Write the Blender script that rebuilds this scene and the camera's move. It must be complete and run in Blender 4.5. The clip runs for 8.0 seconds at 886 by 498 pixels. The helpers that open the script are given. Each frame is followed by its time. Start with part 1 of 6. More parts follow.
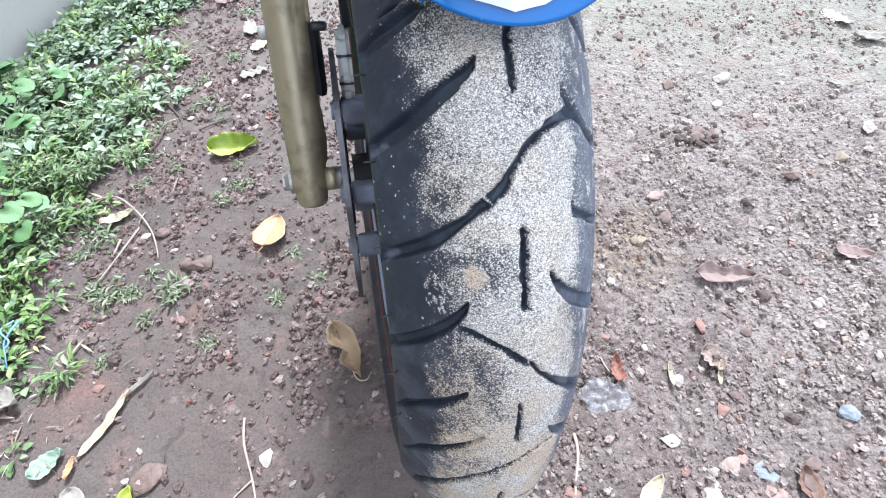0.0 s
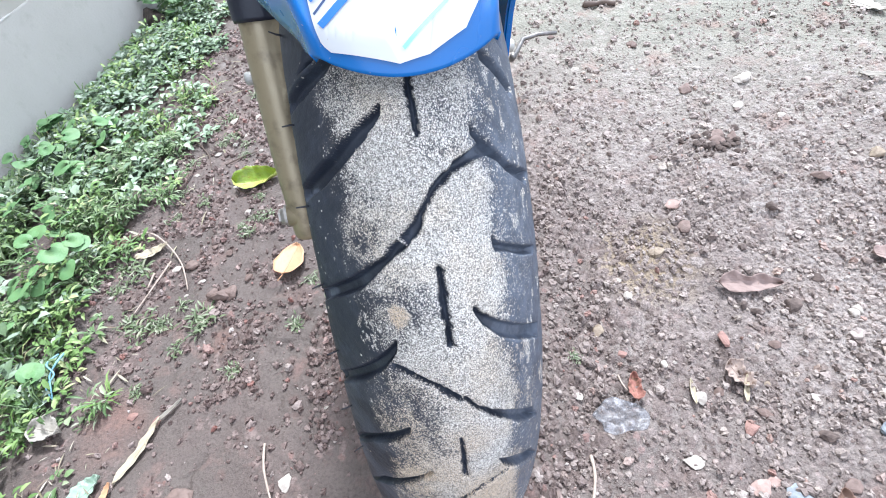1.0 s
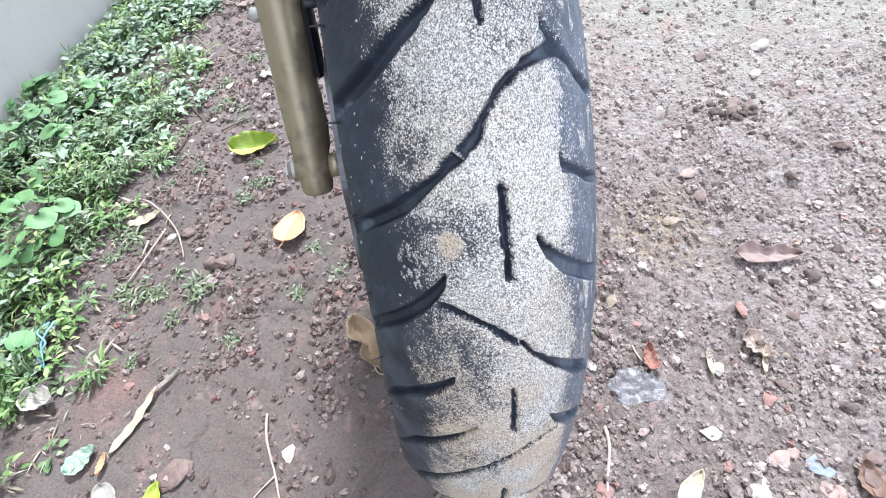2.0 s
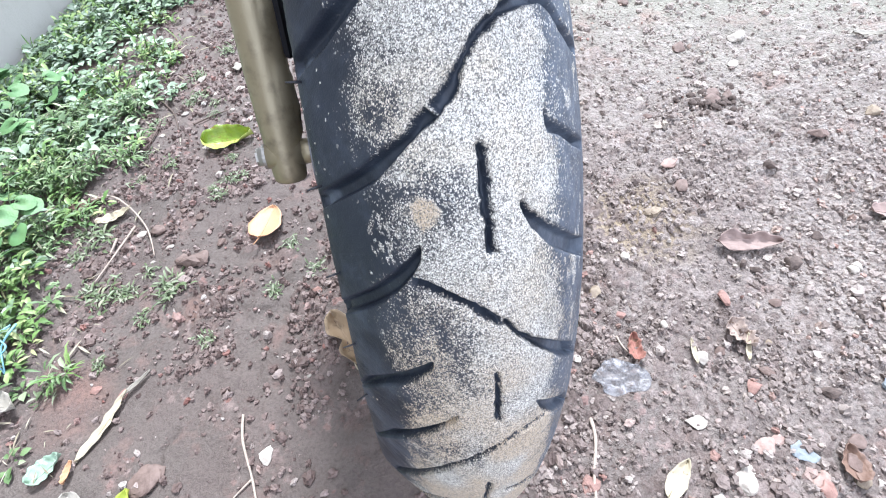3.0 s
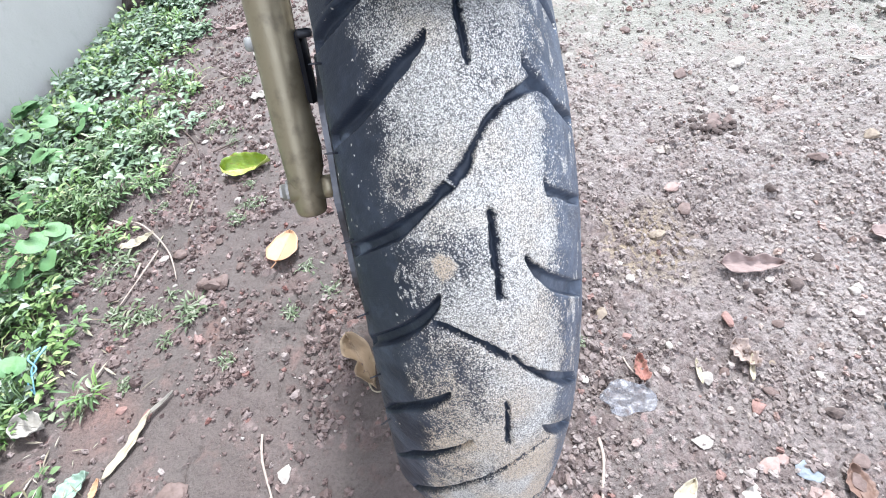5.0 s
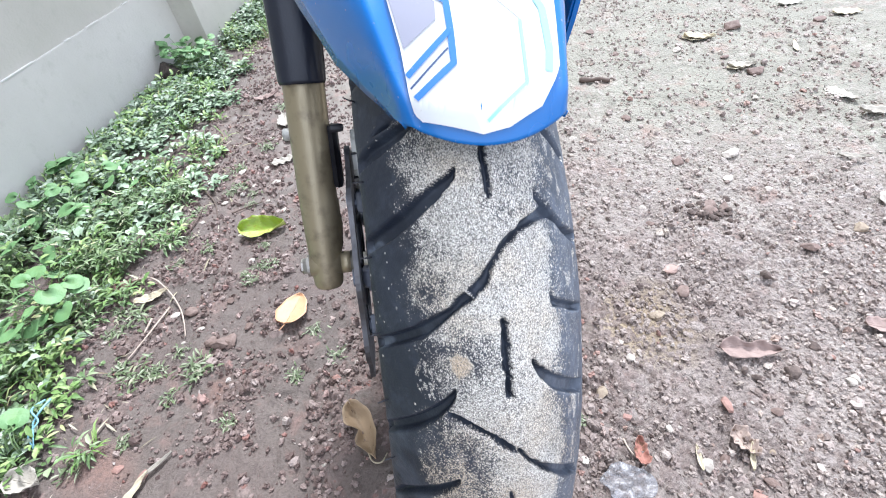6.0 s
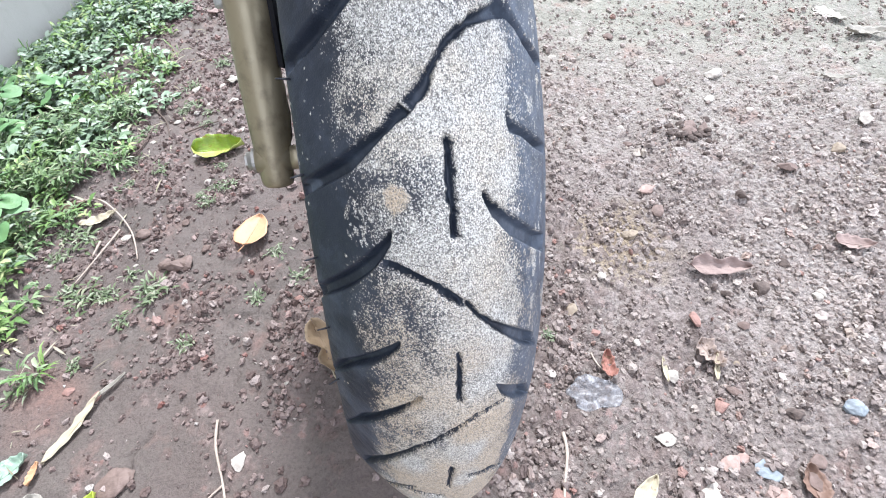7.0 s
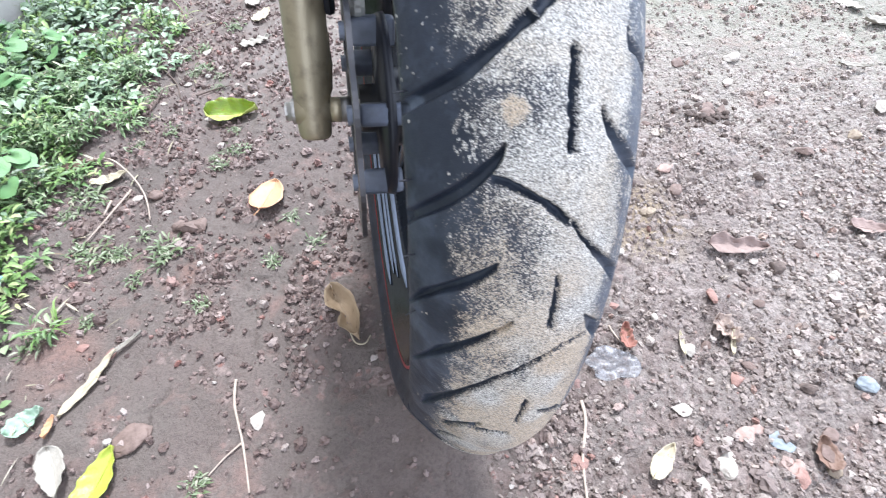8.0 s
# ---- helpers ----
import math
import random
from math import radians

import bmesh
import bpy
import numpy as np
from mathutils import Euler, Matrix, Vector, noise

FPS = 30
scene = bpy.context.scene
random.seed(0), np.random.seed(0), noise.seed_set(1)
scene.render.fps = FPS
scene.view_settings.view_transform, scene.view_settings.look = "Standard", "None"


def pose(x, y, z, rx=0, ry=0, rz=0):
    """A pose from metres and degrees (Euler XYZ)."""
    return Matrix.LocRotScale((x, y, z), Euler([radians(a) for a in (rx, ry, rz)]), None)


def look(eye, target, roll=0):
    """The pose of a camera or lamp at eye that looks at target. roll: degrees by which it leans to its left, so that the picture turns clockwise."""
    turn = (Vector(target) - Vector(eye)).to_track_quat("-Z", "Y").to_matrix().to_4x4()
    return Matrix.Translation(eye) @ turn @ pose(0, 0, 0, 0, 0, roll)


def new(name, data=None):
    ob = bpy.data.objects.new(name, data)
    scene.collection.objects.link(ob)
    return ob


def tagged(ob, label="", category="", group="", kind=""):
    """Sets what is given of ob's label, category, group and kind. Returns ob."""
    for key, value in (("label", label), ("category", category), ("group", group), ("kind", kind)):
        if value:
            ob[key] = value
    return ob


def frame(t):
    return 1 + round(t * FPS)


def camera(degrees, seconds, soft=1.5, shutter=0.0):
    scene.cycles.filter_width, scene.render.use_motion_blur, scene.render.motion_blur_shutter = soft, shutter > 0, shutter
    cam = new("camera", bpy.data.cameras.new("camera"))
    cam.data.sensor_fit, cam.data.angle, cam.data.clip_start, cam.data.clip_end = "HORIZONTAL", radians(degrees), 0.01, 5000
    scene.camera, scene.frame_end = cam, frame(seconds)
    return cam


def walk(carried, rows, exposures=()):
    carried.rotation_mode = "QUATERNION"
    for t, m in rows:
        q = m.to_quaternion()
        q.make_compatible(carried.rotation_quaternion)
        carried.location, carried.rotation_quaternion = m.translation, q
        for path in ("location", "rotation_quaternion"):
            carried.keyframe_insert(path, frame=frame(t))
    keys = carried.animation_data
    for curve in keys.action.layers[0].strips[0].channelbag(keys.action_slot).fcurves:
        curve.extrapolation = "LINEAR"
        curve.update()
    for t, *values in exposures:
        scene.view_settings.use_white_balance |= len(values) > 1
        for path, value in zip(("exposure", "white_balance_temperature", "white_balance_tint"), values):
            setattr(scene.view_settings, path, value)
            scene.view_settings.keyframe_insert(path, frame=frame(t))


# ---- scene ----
# ---- camera and its walk ----
cam = camera(85.7, 8.0, soft=1.05, shutter=0.15)
ROWS = [
    (0.0, 0.0178, -0.3326, 0.6267, 35.83, 3.38, -11.33),
    (0.5, 0.0516, -0.3406, 0.6260, 37.64, 7.04, -10.39),
    (1.0, 0.0644, -0.3365, 0.6305, 37.72, 8.89, -10.51),
    (1.5, 0.0450, -0.3292, 0.6193, 37.07, 8.41, -10.17),
    (1.7, 0.0405, -0.3303, 0.6125, 36.36, 8.20, -10.16),
    (2.8, 0.0365, -0.3349, 0.5788, 34.72, 6.89, -12.22),
    (3.0, 0.0384, -0.3309, 0.5823, 35.17, 6.71, -12.40),
    (3.5, 0.0447, -0.3272, 0.5905, 35.85, 7.27, -13.01),
    (4.0, 0.0378, -0.3302, 0.6008, 36.79, 7.19, -12.30),
    (4.2, 0.0358, -0.3332, 0.6066, 36.87, 7.46, -12.34),
    (5.3, 0.0381, -0.3377, 0.6105, 37.12, 7.76, -12.08),
    (5.5, 0.0368, -0.3388, 0.6081, 37.19, 7.78, -12.29),
    (5.8, 0.0378, -0.3364, 0.6193, 41.25, 6.01, -11.21),
    (6.0, 0.0337, -0.3400, 0.6433, 44.54, 6.23, -9.91),
    (6.2, 0.0355, -0.3410, 0.6497, 44.76, 6.12, -9.90),
    (6.5, 0.0380, -0.3471, 0.6346, 42.61, 5.81, -10.53),
    (7.0, 0.0413, -0.3508, 0.5859, 37.98, 4.16, -11.56),
    (7.5, 0.0362, -0.3531, 0.5788, 36.69, 4.05, -11.24),
    (7.7, 0.0282, -0.3653, 0.5582, 35.53, 0.06, -11.30),
    (8.0, -0.0032, -0.3610, 0.5722, 36.39, 2.11, -10.59),
]
EXPOSURES = [(0.0, 1.27, 5590), (0.5, 1.33, 5600), (1.0, 1.26, 5640), (1.7, 1.29, 5630), (3.0, 1.36, 5620), (5.5, 1.35, 5660), (6.0, 1.27, 5740), (6.6, 1.26, 5740), (7.5, 1.31, 5700), (8.0, 1.38, 5650)]
walk(cam, [(t, pose(*r)) for t, *r in ROWS], [(t, stops, kelvin, 10) for t, stops, kelvin in EXPOSURES])

# ---- daylight: a bright overcast sky ----
world = bpy.data.worlds.new("overcast_sky")
scene.world = world
world.use_nodes = True
wn = world.node_tree
wn.nodes.clear()
sky = wn.nodes.new("ShaderNodeTexSky")
sky.sky_type, sky.sun_disc = "NISHITA", False
sky.sun_elevation, sky.sun_rotation = radians(58), radians(150)
sky.air_density, sky.dust_density, sky.ozone_density = 1.0, 6.0, 1.0
mixed = wn.nodes.new("ShaderNodeMix")
mixed.data_type = "RGBA"
mixed.inputs["Factor"].default_value = 0.75
mixed.inputs["B"].default_value = (9.0, 9.3, 10.0, 1)
back = wn.nodes.new("ShaderNodeBackground")
back.inputs["Strength"].default_value = 0.095
wo = wn.nodes.new("ShaderNodeOutputWorld")
wn.links.new(sky.outputs["Color"], mixed.inputs["A"])
wn.links.new(mixed.outputs["Result"], back.inputs["Color"])
wn.links.new(back.outputs["Background"], wo.inputs["Surface"])

sun_data = bpy.data.lights.new("sun", "SUN")
sun_data.energy, sun_data.angle, sun_data.color = 2.9, radians(10), (1.0, 0.96, 0.9)
sun = new("sun", sun_data)
sun.matrix_world = look((0.5, 1.6, 2.5), (0.0, 0.0, 0.0))


# ---- materials ----
class Nodes:
    """A small builder for node materials."""

    def __init__(self, name):
        self.mat = bpy.data.materials.new(name)
        self.mat.use_nodes = True
        self.tree = self.mat.node_tree
        self.tree.nodes.clear()
        self.out = self.tree.nodes.new("ShaderNodeOutputMaterial")
        self.bsdf = self.tree.nodes.new("ShaderNodeBsdfPrincipled")
        self.link(self.bsdf.outputs[0], self.out.inputs["Surface"])
        self.coord = self.tree.nodes.new("ShaderNodeTexCoord").outputs["Object"]

    def link(self, a, b):
        self.tree.links.new(a, b)

    def put(self, socket, value):
        if hasattr(value, "is_output"):
            self.link(value, socket)
        elif isinstance(value, (tuple, list)) and len(value) == 3 and socket.type == "RGBA":
            socket.default_value = (*value, 1)
        else:
            socket.default_value = value

    def set(self, **values):
        for key, value in values.items():
            self.put(self.bsdf.inputs[key.replace("_", " ")], value)
        return self

    def noise(self, scale, detail=4.0, rough=0.55, vector=None, stretch=None):
        n = self.tree.nodes.new("ShaderNodeTexNoise")
        n.inputs["Scale"].default_value = scale
        n.inputs["Detail"].default_value = detail
        n.inputs["Roughness"].default_value = rough
        v = vector or self.coord
        if stretch:
            m = self.tree.nodes.new("ShaderNodeMapping")
            m.inputs["Scale"].default_value = stretch
            self.link(v, m.inputs["Vector"])
            v = m.outputs[0]
        self.link(v, n.inputs["Vector"])
        return n.outputs["Fac"]

    def warp(self, amount, scale):
        n = self.tree.nodes.new("ShaderNodeTexNoise")
        n.inputs["Scale"].default_value = scale
        self.link(self.coord, n.inputs["Vector"])
        v = self.tree.nodes.new("ShaderNodeVectorMath")
        v.operation = "MULTIPLY_ADD"
        self.link(n.outputs["Color"], v.inputs[0])
        v.inputs[1].default_value = (amount, amount, amount)
        self.link(self.coord, v.inputs[2])
        return v.outputs[0]

    def cells(self, scale, vector=None):
        n = self.tree.nodes.new("ShaderNodeTexVoronoi")
        n.inputs["Scale"].default_value = scale
        self.link(vector or self.coord, n.inputs["Vector"])
        return n.outputs["Distance"]

    def grains(self, scale):
        """Cells with their distance and two random values each."""
        n = self.tree.nodes.new("ShaderNodeTexVoronoi")
        n.inputs["Scale"].default_value = scale
        self.link(self.warp(1.1 / scale, scale * 1.3), n.inputs["Vector"])
        s = self.tree.nodes.new("ShaderNodeSeparateColor")
        self.link(n.outputs["Color"], s.inputs[0])
        return n.outputs["Distance"], s.outputs[0], s.outputs[1]

    def ramp(self, fac, *stops):
        n = self.tree.nodes.new("ShaderNodeValToRGB")
        e = n.color_ramp.elements
        while len(e) < len(stops):
            e.new(0.5)
        for el, (p, c) in zip(e, stops):
            el.position = p
            el.color = (c, c, c, 1) if isinstance(c, (int, float)) else (*c, 1)
        self.put(n.inputs["Fac"], fac)
        return n.outputs["Color"]

    def mix(self, fac, a, b, blend="MIX"):
        n = self.tree.nodes.new("ShaderNodeMix")
        n.data_type, n.blend_type = "RGBA", blend
        self.put(n.inputs["Factor"], fac)
        self.put(n.inputs["A"], a)
        self.put(n.inputs["B"], b)
        return n.outputs["Result"]

    def math(self, op, a, b=0.0, c=0.0, clamp=False):
        n = self.tree.nodes.new("ShaderNodeMath")
        n.operation, n.use_clamp = op, clamp
        for k, v in enumerate((a, b, c)):
            self.put(n.inputs[k], v)
        return n.outputs[0]

    def attribute(self, name):
        n = self.tree.nodes.new("ShaderNodeAttribute")
        n.attribute_name = name
        return n.outputs["Fac"]

    def island(self):
        return self.tree.nodes.new("ShaderNodeNewGeometry").outputs["Random Per Island"]

    def axis(self):
        n = self.tree.nodes.new("ShaderNodeSeparateXYZ")
        self.link(self.coord, n.inputs[0])
        return n.outputs

    def bump(self, height, strength=0.5, distance=0.002):
        n = self.tree.nodes.new("ShaderNodeBump")
        n.inputs["Strength"].default_value = strength
        n.inputs["Distance"].default_value = distance
        self.put(n.inputs["Height"], height)
        self.link(n.outputs[0], self.bsdf.inputs["Normal"])
        return self


def dryness(m):
    """From damp earth near the verge (0) to the dry pale track (1)."""
    x, y, z = m.axis()
    track = m.math("MULTIPLY_ADD", x, 1.10, 0.12)
    track = m.math("MULTIPLY_ADD", y, 0.34, track)
    track = m.math("MULTIPLY_ADD", m.math("SUBTRACT", m.noise(2.3, 3), 0.5), 0.6, track)
    return m.ramp(track, (0.12, 0.0), (0.80, 1.0))


def soil_material():
    m = Nodes("damp_soil")
    patch = m.noise(9, 4)
    grain = m.noise(230, 5, 0.7)
    fine = m.noise(800, 3, 0.7)
    crumb, tone = m.attribute("crumb"), m.attribute("tone")
    arid = dryness(m)
    damp = m.ramp(patch, (0.3, (0.102, 0.083, 0.071)), (0.7, (0.164, 0.138, 0.121)))
    x, y, z = m.axis()
    beyond = m.ramp(m.math("MULTIPLY_ADD", x, 0.45, y), (0.30, 0.0), (0.95, 1.0))
    beyond = m.math("MAXIMUM", beyond, m.ramp(x, (0.95, 0.0), (1.6, 1.0)))
    dry = m.mix(beyond, m.ramp(patch, (0.3, (0.405, 0.347, 0.312)), (0.7, (0.535, 0.472, 0.430))), m.ramp(patch, (0.3, (0.228, 0.220, 0.180)), (0.7, (0.305, 0.297, 0.247))))
    base = m.mix(arid, damp, dry)

    def stain(place, inner, outer, colour, amount, into):
        d = m.tree.nodes.new("ShaderNodeVectorMath")
        d.operation = "DISTANCE"
        m.link(m.coord, d.inputs[0])
        d.inputs[1].default_value = place
        edge = m.math("MULTIPLY_ADD", m.noise(24, 4), 0.09, d.outputs["Value"])
        return m.mix(m.ramp(edge, (inner, amount), (outer, 0.0)), into, colour)

    base = stain((0.36, 0.055, 0.0), 0.085, 0.140, (0.43, 0.34, 0.22), 0.85, base)
    base = stain((-0.475, -0.01, 0.0), 0.06, 0.11, (0.33, 0.16, 0.12), 0.40, base)
    base = stain((-0.318, 0.09, 0.0), 0.055, 0.075, (0.33, 0.16, 0.12), 0.35, base)
    base = m.mix(m.math("MULTIPLY", m.ramp(m.noise(5.5, 5, 0.65), (0.42, 0.40), (0.58, 0.0)), m.math("MULTIPLY_ADD", beyond, -0.8, 1.0)), base, (0.15, 0.112, 0.100))
    base = m.mix(m.ramp(m.noise(12, 5, 0.65), (0.55, 0.0), (0.70, 0.5)), base, (0.31, 0.175, 0.145))
    # crumbs: reddish and darker on the damp side, mixed pale and brown on the track
    red = m.ramp(tone, (0.0, (0.122, 0.086, 0.075)), (0.55, (0.190, 0.139, 0.122)), (0.85, (0.28, 0.215, 0.193)), (1.0, (0.24, 0.10, 0.078)))
    pale = m.ramp(tone, (0.0, (0.22, 0.170, 0.150)), (0.35, (0.37, 0.312, 0.285)), (0.8, (0.49, 0.435, 0.40)), (1.0, (0.53, 0.48, 0.445)))
    base = m.mix(m.math("MULTIPLY", m.ramp(crumb, (0.05, 0.0), (0.30, 0.85)), m.math("MULTIPLY_ADD", beyond, -0.6, 1.0)), base, m.mix(arid, red, pale))
    base = m.mix(m.math("MULTIPLY", m.ramp(grain, (0.36, 0.65), (0.56, 0.0)), m.math("MULTIPLY_ADD", m.math("ADD", arid, beyond), -0.30, 1.0, True)), base, (0.078, 0.056, 0.050))
    base = m.mix(m.ramp(fine, (0.62, 0.0), (0.76, 0.3)), base, (0.52, 0.46, 0.42))
    lumps = m.cells(150, m.warp(0.006, 80))
    height = m.math("MULTIPLY_ADD", grain, 0.55, m.math("MULTIPLY", fine, 0.12))
    height = m.math("MULTIPLY_ADD", m.math("MULTIPLY", lumps, arid), -0.60, height)
    height = m.math("MULTIPLY", height, m.math("MULTIPLY_ADD", beyond, -0.62, m.math("MULTIPLY_ADD", arid, 0.65, 0.35)))
    rough = m.math("MULTIPLY_ADD", arid, 0.28, m.ramp(patch, (0.3, 0.42), (0.7, 0.75)), True)
    m.set(Base_Color=base, Roughness=rough, Specular_IOR_Level=0.45)
    m.bump(height, 1.0, 0.014)
    return m.mat


def clod_material(name, stops, dry=None, rough=0.6):
    m = Nodes(name)
    c = m.ramp(m.island(), *stops)
    if dry:
        c = m.mix(dryness(m), c, m.ramp(m.island(), *dry))
    c = m.mix(m.ramp(m.noise(420, 4), (0.35, 0.3), (0.6, 0.0)), c, (0.10, 0.07, 0.06))
    m.set(Base_Color=c, Roughness=rough).bump(m.noise(600, 4, 0.7), 0.6, 0.002)
    return m.mat


def leaf_material(name, stops, rough=0.5, veins=90.0):
    m = Nodes(name)
    c = m.ramp(m.island(), *stops)
    c = m.mix(m.ramp(m.noise(60, 3), (0.4, 0.0), (0.75, 0.35)), c, (0.16, 0.24, 0.07))
    m.set(Base_Color=c, Roughness=rough, Specular_IOR_Level=0.5, Subsurface_Weight=0.0)
    m.bump(m.noise(veins * 4, 3), 0.35, 0.002)
    return m.mat


def dry_leaf_material(name, light, dark, rough=0.6, spot=(0.12, 0.07, 0.04), spots=0.7, faded=None):
    m = Nodes(name)
    c = m.mix(m.noise(45, 4), dark, light)
    if faded:
        # one half of the blade, past the rib, has faded
        c = m.mix(m.ramp(m.math("MULTIPLY_ADD", m.noise(60, 3), 0.004, m.axis()[1]), (0.0, 1.0), (0.003, 0.0)), c, faded)
    c = m.mix(m.ramp(m.noise(150, 3), (spots - 0.04, 0.0), (spots + 0.05, 0.8)), c, spot)
    m.set(Base_Color=c, Roughness=rough).bump(m.noise(160, 4, stretch=(1, 3, 1)), 0.5, 0.002)
    return m.mat


def wood_material(name, light, dark):
    m = Nodes(name)
    c = m.mix(m.noise(120, 5), dark, light)
    m.set(Base_Color=c, Roughness=0.75).bump(m.noise(300, 3), 0.5, 0.001)
    return m.mat


def stone_material(name, light, dark, rough=0.7):
    m = Nodes(name)
    c = m.mix(m.ramp(m.noise(110, 5), (0.35, 0.0), (0.65, 1.0)), dark, light)
    c = m.mix(m.ramp(m.noise(500, 3), (0.62, 0.0), (0.75, 0.6)), c, (0.17, 0.12, 0.1))
    m.set(Base_Color=c, Roughness=rough).bump(m.noise(300, 4), 0.4, 0.002)
    return m.mat


def rubber_material():
    m = Nodes("dusty_rubber")
    dust, sparse = m.attribute("dust"), m.attribute("sparse")
    total = None
    for scale, share, size in ((1050, 0.46, 0.54), (1500, 0.80, 0.58), (2200, 1.02, 0.62)):
        far, pick, shade = m.grains(scale)
        there = m.math("MULTIPLY", m.math("SUBTRACT", m.math("MULTIPLY", dust, share), pick), 9.0, clamp=True)
        grain = m.math("MULTIPLY", m.math("MULTIPLY", m.math("SUBTRACT", size, far), 7.0, clamp=True), there)
        if total is None:
            total, light = grain, shade
        else:
            light = m.mix(grain, light, shade)
            total = m.math("MAXIMUM", total, grain)
    far, pick, shade = m.grains(520)
    odd = m.math("MULTIPLY", m.math("MULTIPLY", m.math("SUBTRACT", 0.36, far), 8.0, clamp=True), m.math("MULTIPLY", m.math("SUBTRACT", m.math("MULTIPLY", sparse, 0.22), pick), 12.0, clamp=True))
    total = m.math("MAXIMUM", total, odd)
    sand = m.ramp(light, (0.0, (0.13, 0.118, 0.108)), (0.22, (0.40, 0.380, 0.338)), (0.55, (0.66, 0.635, 0.575)), (1.0, (0.88, 0.865, 0.815)))
    # a warm cast where the sand holds more earth
    warm = m.ramp(m.noise(38, 4, 0.6), (0.48, 0.0), (0.72, 0.5))
    sand = m.mix(warm, sand, m.mix(1.0, sand, (1.0, 0.86, 0.68), "MULTIPLY"))
    sand = m.mix(m.attribute("earthy"), sand, m.mix(0.62, sand, (0.58, 0.43, 0.27)))
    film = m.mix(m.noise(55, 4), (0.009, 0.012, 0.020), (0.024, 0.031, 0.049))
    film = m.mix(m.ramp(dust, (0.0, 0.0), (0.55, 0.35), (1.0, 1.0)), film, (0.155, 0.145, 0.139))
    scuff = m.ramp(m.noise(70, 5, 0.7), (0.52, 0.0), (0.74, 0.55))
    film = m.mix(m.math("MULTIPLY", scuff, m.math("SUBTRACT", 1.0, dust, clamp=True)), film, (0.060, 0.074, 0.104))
    # bluish film: dust plus a sheen and lit groove floors put into the colour
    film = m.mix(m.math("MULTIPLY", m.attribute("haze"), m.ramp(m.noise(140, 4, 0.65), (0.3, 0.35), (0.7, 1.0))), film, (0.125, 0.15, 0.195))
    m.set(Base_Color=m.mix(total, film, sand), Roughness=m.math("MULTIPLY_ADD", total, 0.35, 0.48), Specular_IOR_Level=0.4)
    m.bump(m.math("ADD", total, m.math("MULTIPLY", m.noise(1500, 2), 0.3)), 0.55, 0.0010)
    return m.mat


def paint_material(name, colour, rough=0.25, coat=0.6):
    m = Nodes(name)
    c = m.mix(m.ramp(m.noise(30, 3), (0.3, 0.0), (0.8, 0.25)), colour, tuple(min(1, 1.3 * k + 0.02) for k in colour))
    c = m.mix(m.ramp(m.noise(520, 2), (0.70, 0.0), (0.76, 0.7)), c, (0.40, 0.36, 0.30))
    m.set(Base_Color=c, Roughness=m.ramp(m.noise(25, 3), (0.3, rough), (0.8, rough + 0.12)), Coat_Weight=coat, Coat_Roughness=0.12)
    return m.mat


def metal_material(name, colour, rough=0.4, metallic=1.0, grime=(0.06, 0.05, 0.04)):
    m = Nodes(name)
    c = m.mix(m.ramp(m.noise(70, 5), (0.50, 0.0), (0.80, 0.6)), colour, grime)
    m.set(Base_Color=c, Metallic=metallic, Roughness=m.ramp(m.noise(90, 4), (0.3, rough), (0.8, rough + 0.2)))
    m.bump(m.noise(700, 2), 0.12, 0.001)
    return m.mat


def plain_material(name, colour, rough=0.6, low=0.7):
    m = Nodes(name)
    c = m.mix(m.noise(80, 4), tuple(k * low for k in colour), colour)
    m.set(Base_Color=c, Roughness=rough).bump(m.noise(500, 3), 0.2, 0.001)
    return m.mat


def plaster_material(name, light, dark):
    m = Nodes(name)
    c = m.mix(m.ramp(m.noise(3.0, 5, 0.6), (0.3, 0.0), (0.7, 1.0)), dark, light)
    c = m.mix(m.ramp(m.noise(26, 5, 0.65), (0.55, 0.0), (0.8, 0.35)), c, (0.30, 0.31, 0.25))
    m.set(Base_Color=c, Roughness=0.9).bump(m.noise(120, 5, 0.65), 0.35, 0.004)
    return m.mat


def film_material():
    m = Nodes("clear_film")
    m.set(Base_Color=m.ramp(m.noise(130, 4), (0.35, (0.12, 0.115, 0.12)), (0.70, (0.27, 0.27, 0.29))), Roughness=0.38, Alpha=m.ramp(m.noise(70, 3), (0.38, 0.30), (0.64, 0.58)), Specular_IOR_Level=0.5)
    m.bump(m.noise(60, 3), 0.4, 0.005)
    return m.mat


SOIL = soil_material()
CLODS = clod_material("soil_clods", [(0.0, (0.132, 0.090, 0.078)), (0.45, (0.200, 0.145, 0.128)), (0.82, (0.275, 0.215, 0.193)), (0.91, (0.35, 0.285, 0.26)), (0.95, (0.25, 0.105, 0.082)), (1.0, (0.48, 0.44, 0.40))], rough=0.55)
PALE_CLODS = clod_material("pale_grit", [(0.0, (0.10, 0.072, 0.063)), (0.4, (0.21, 0.170, 0.150)), (0.90, (0.32, 0.270, 0.238)), (0.975, (0.37, 0.32, 0.285)), (0.988, (0.30, 0.14, 0.105)), (1.0, (0.50, 0.47, 0.43))],
                           [(0.0, (0.20, 0.155, 0.135)), (0.3, (0.335, 0.278, 0.245)), (0.85, (0.42, 0.360, 0.322)), (1.0, (0.48, 0.43, 0.39))], 0.7)
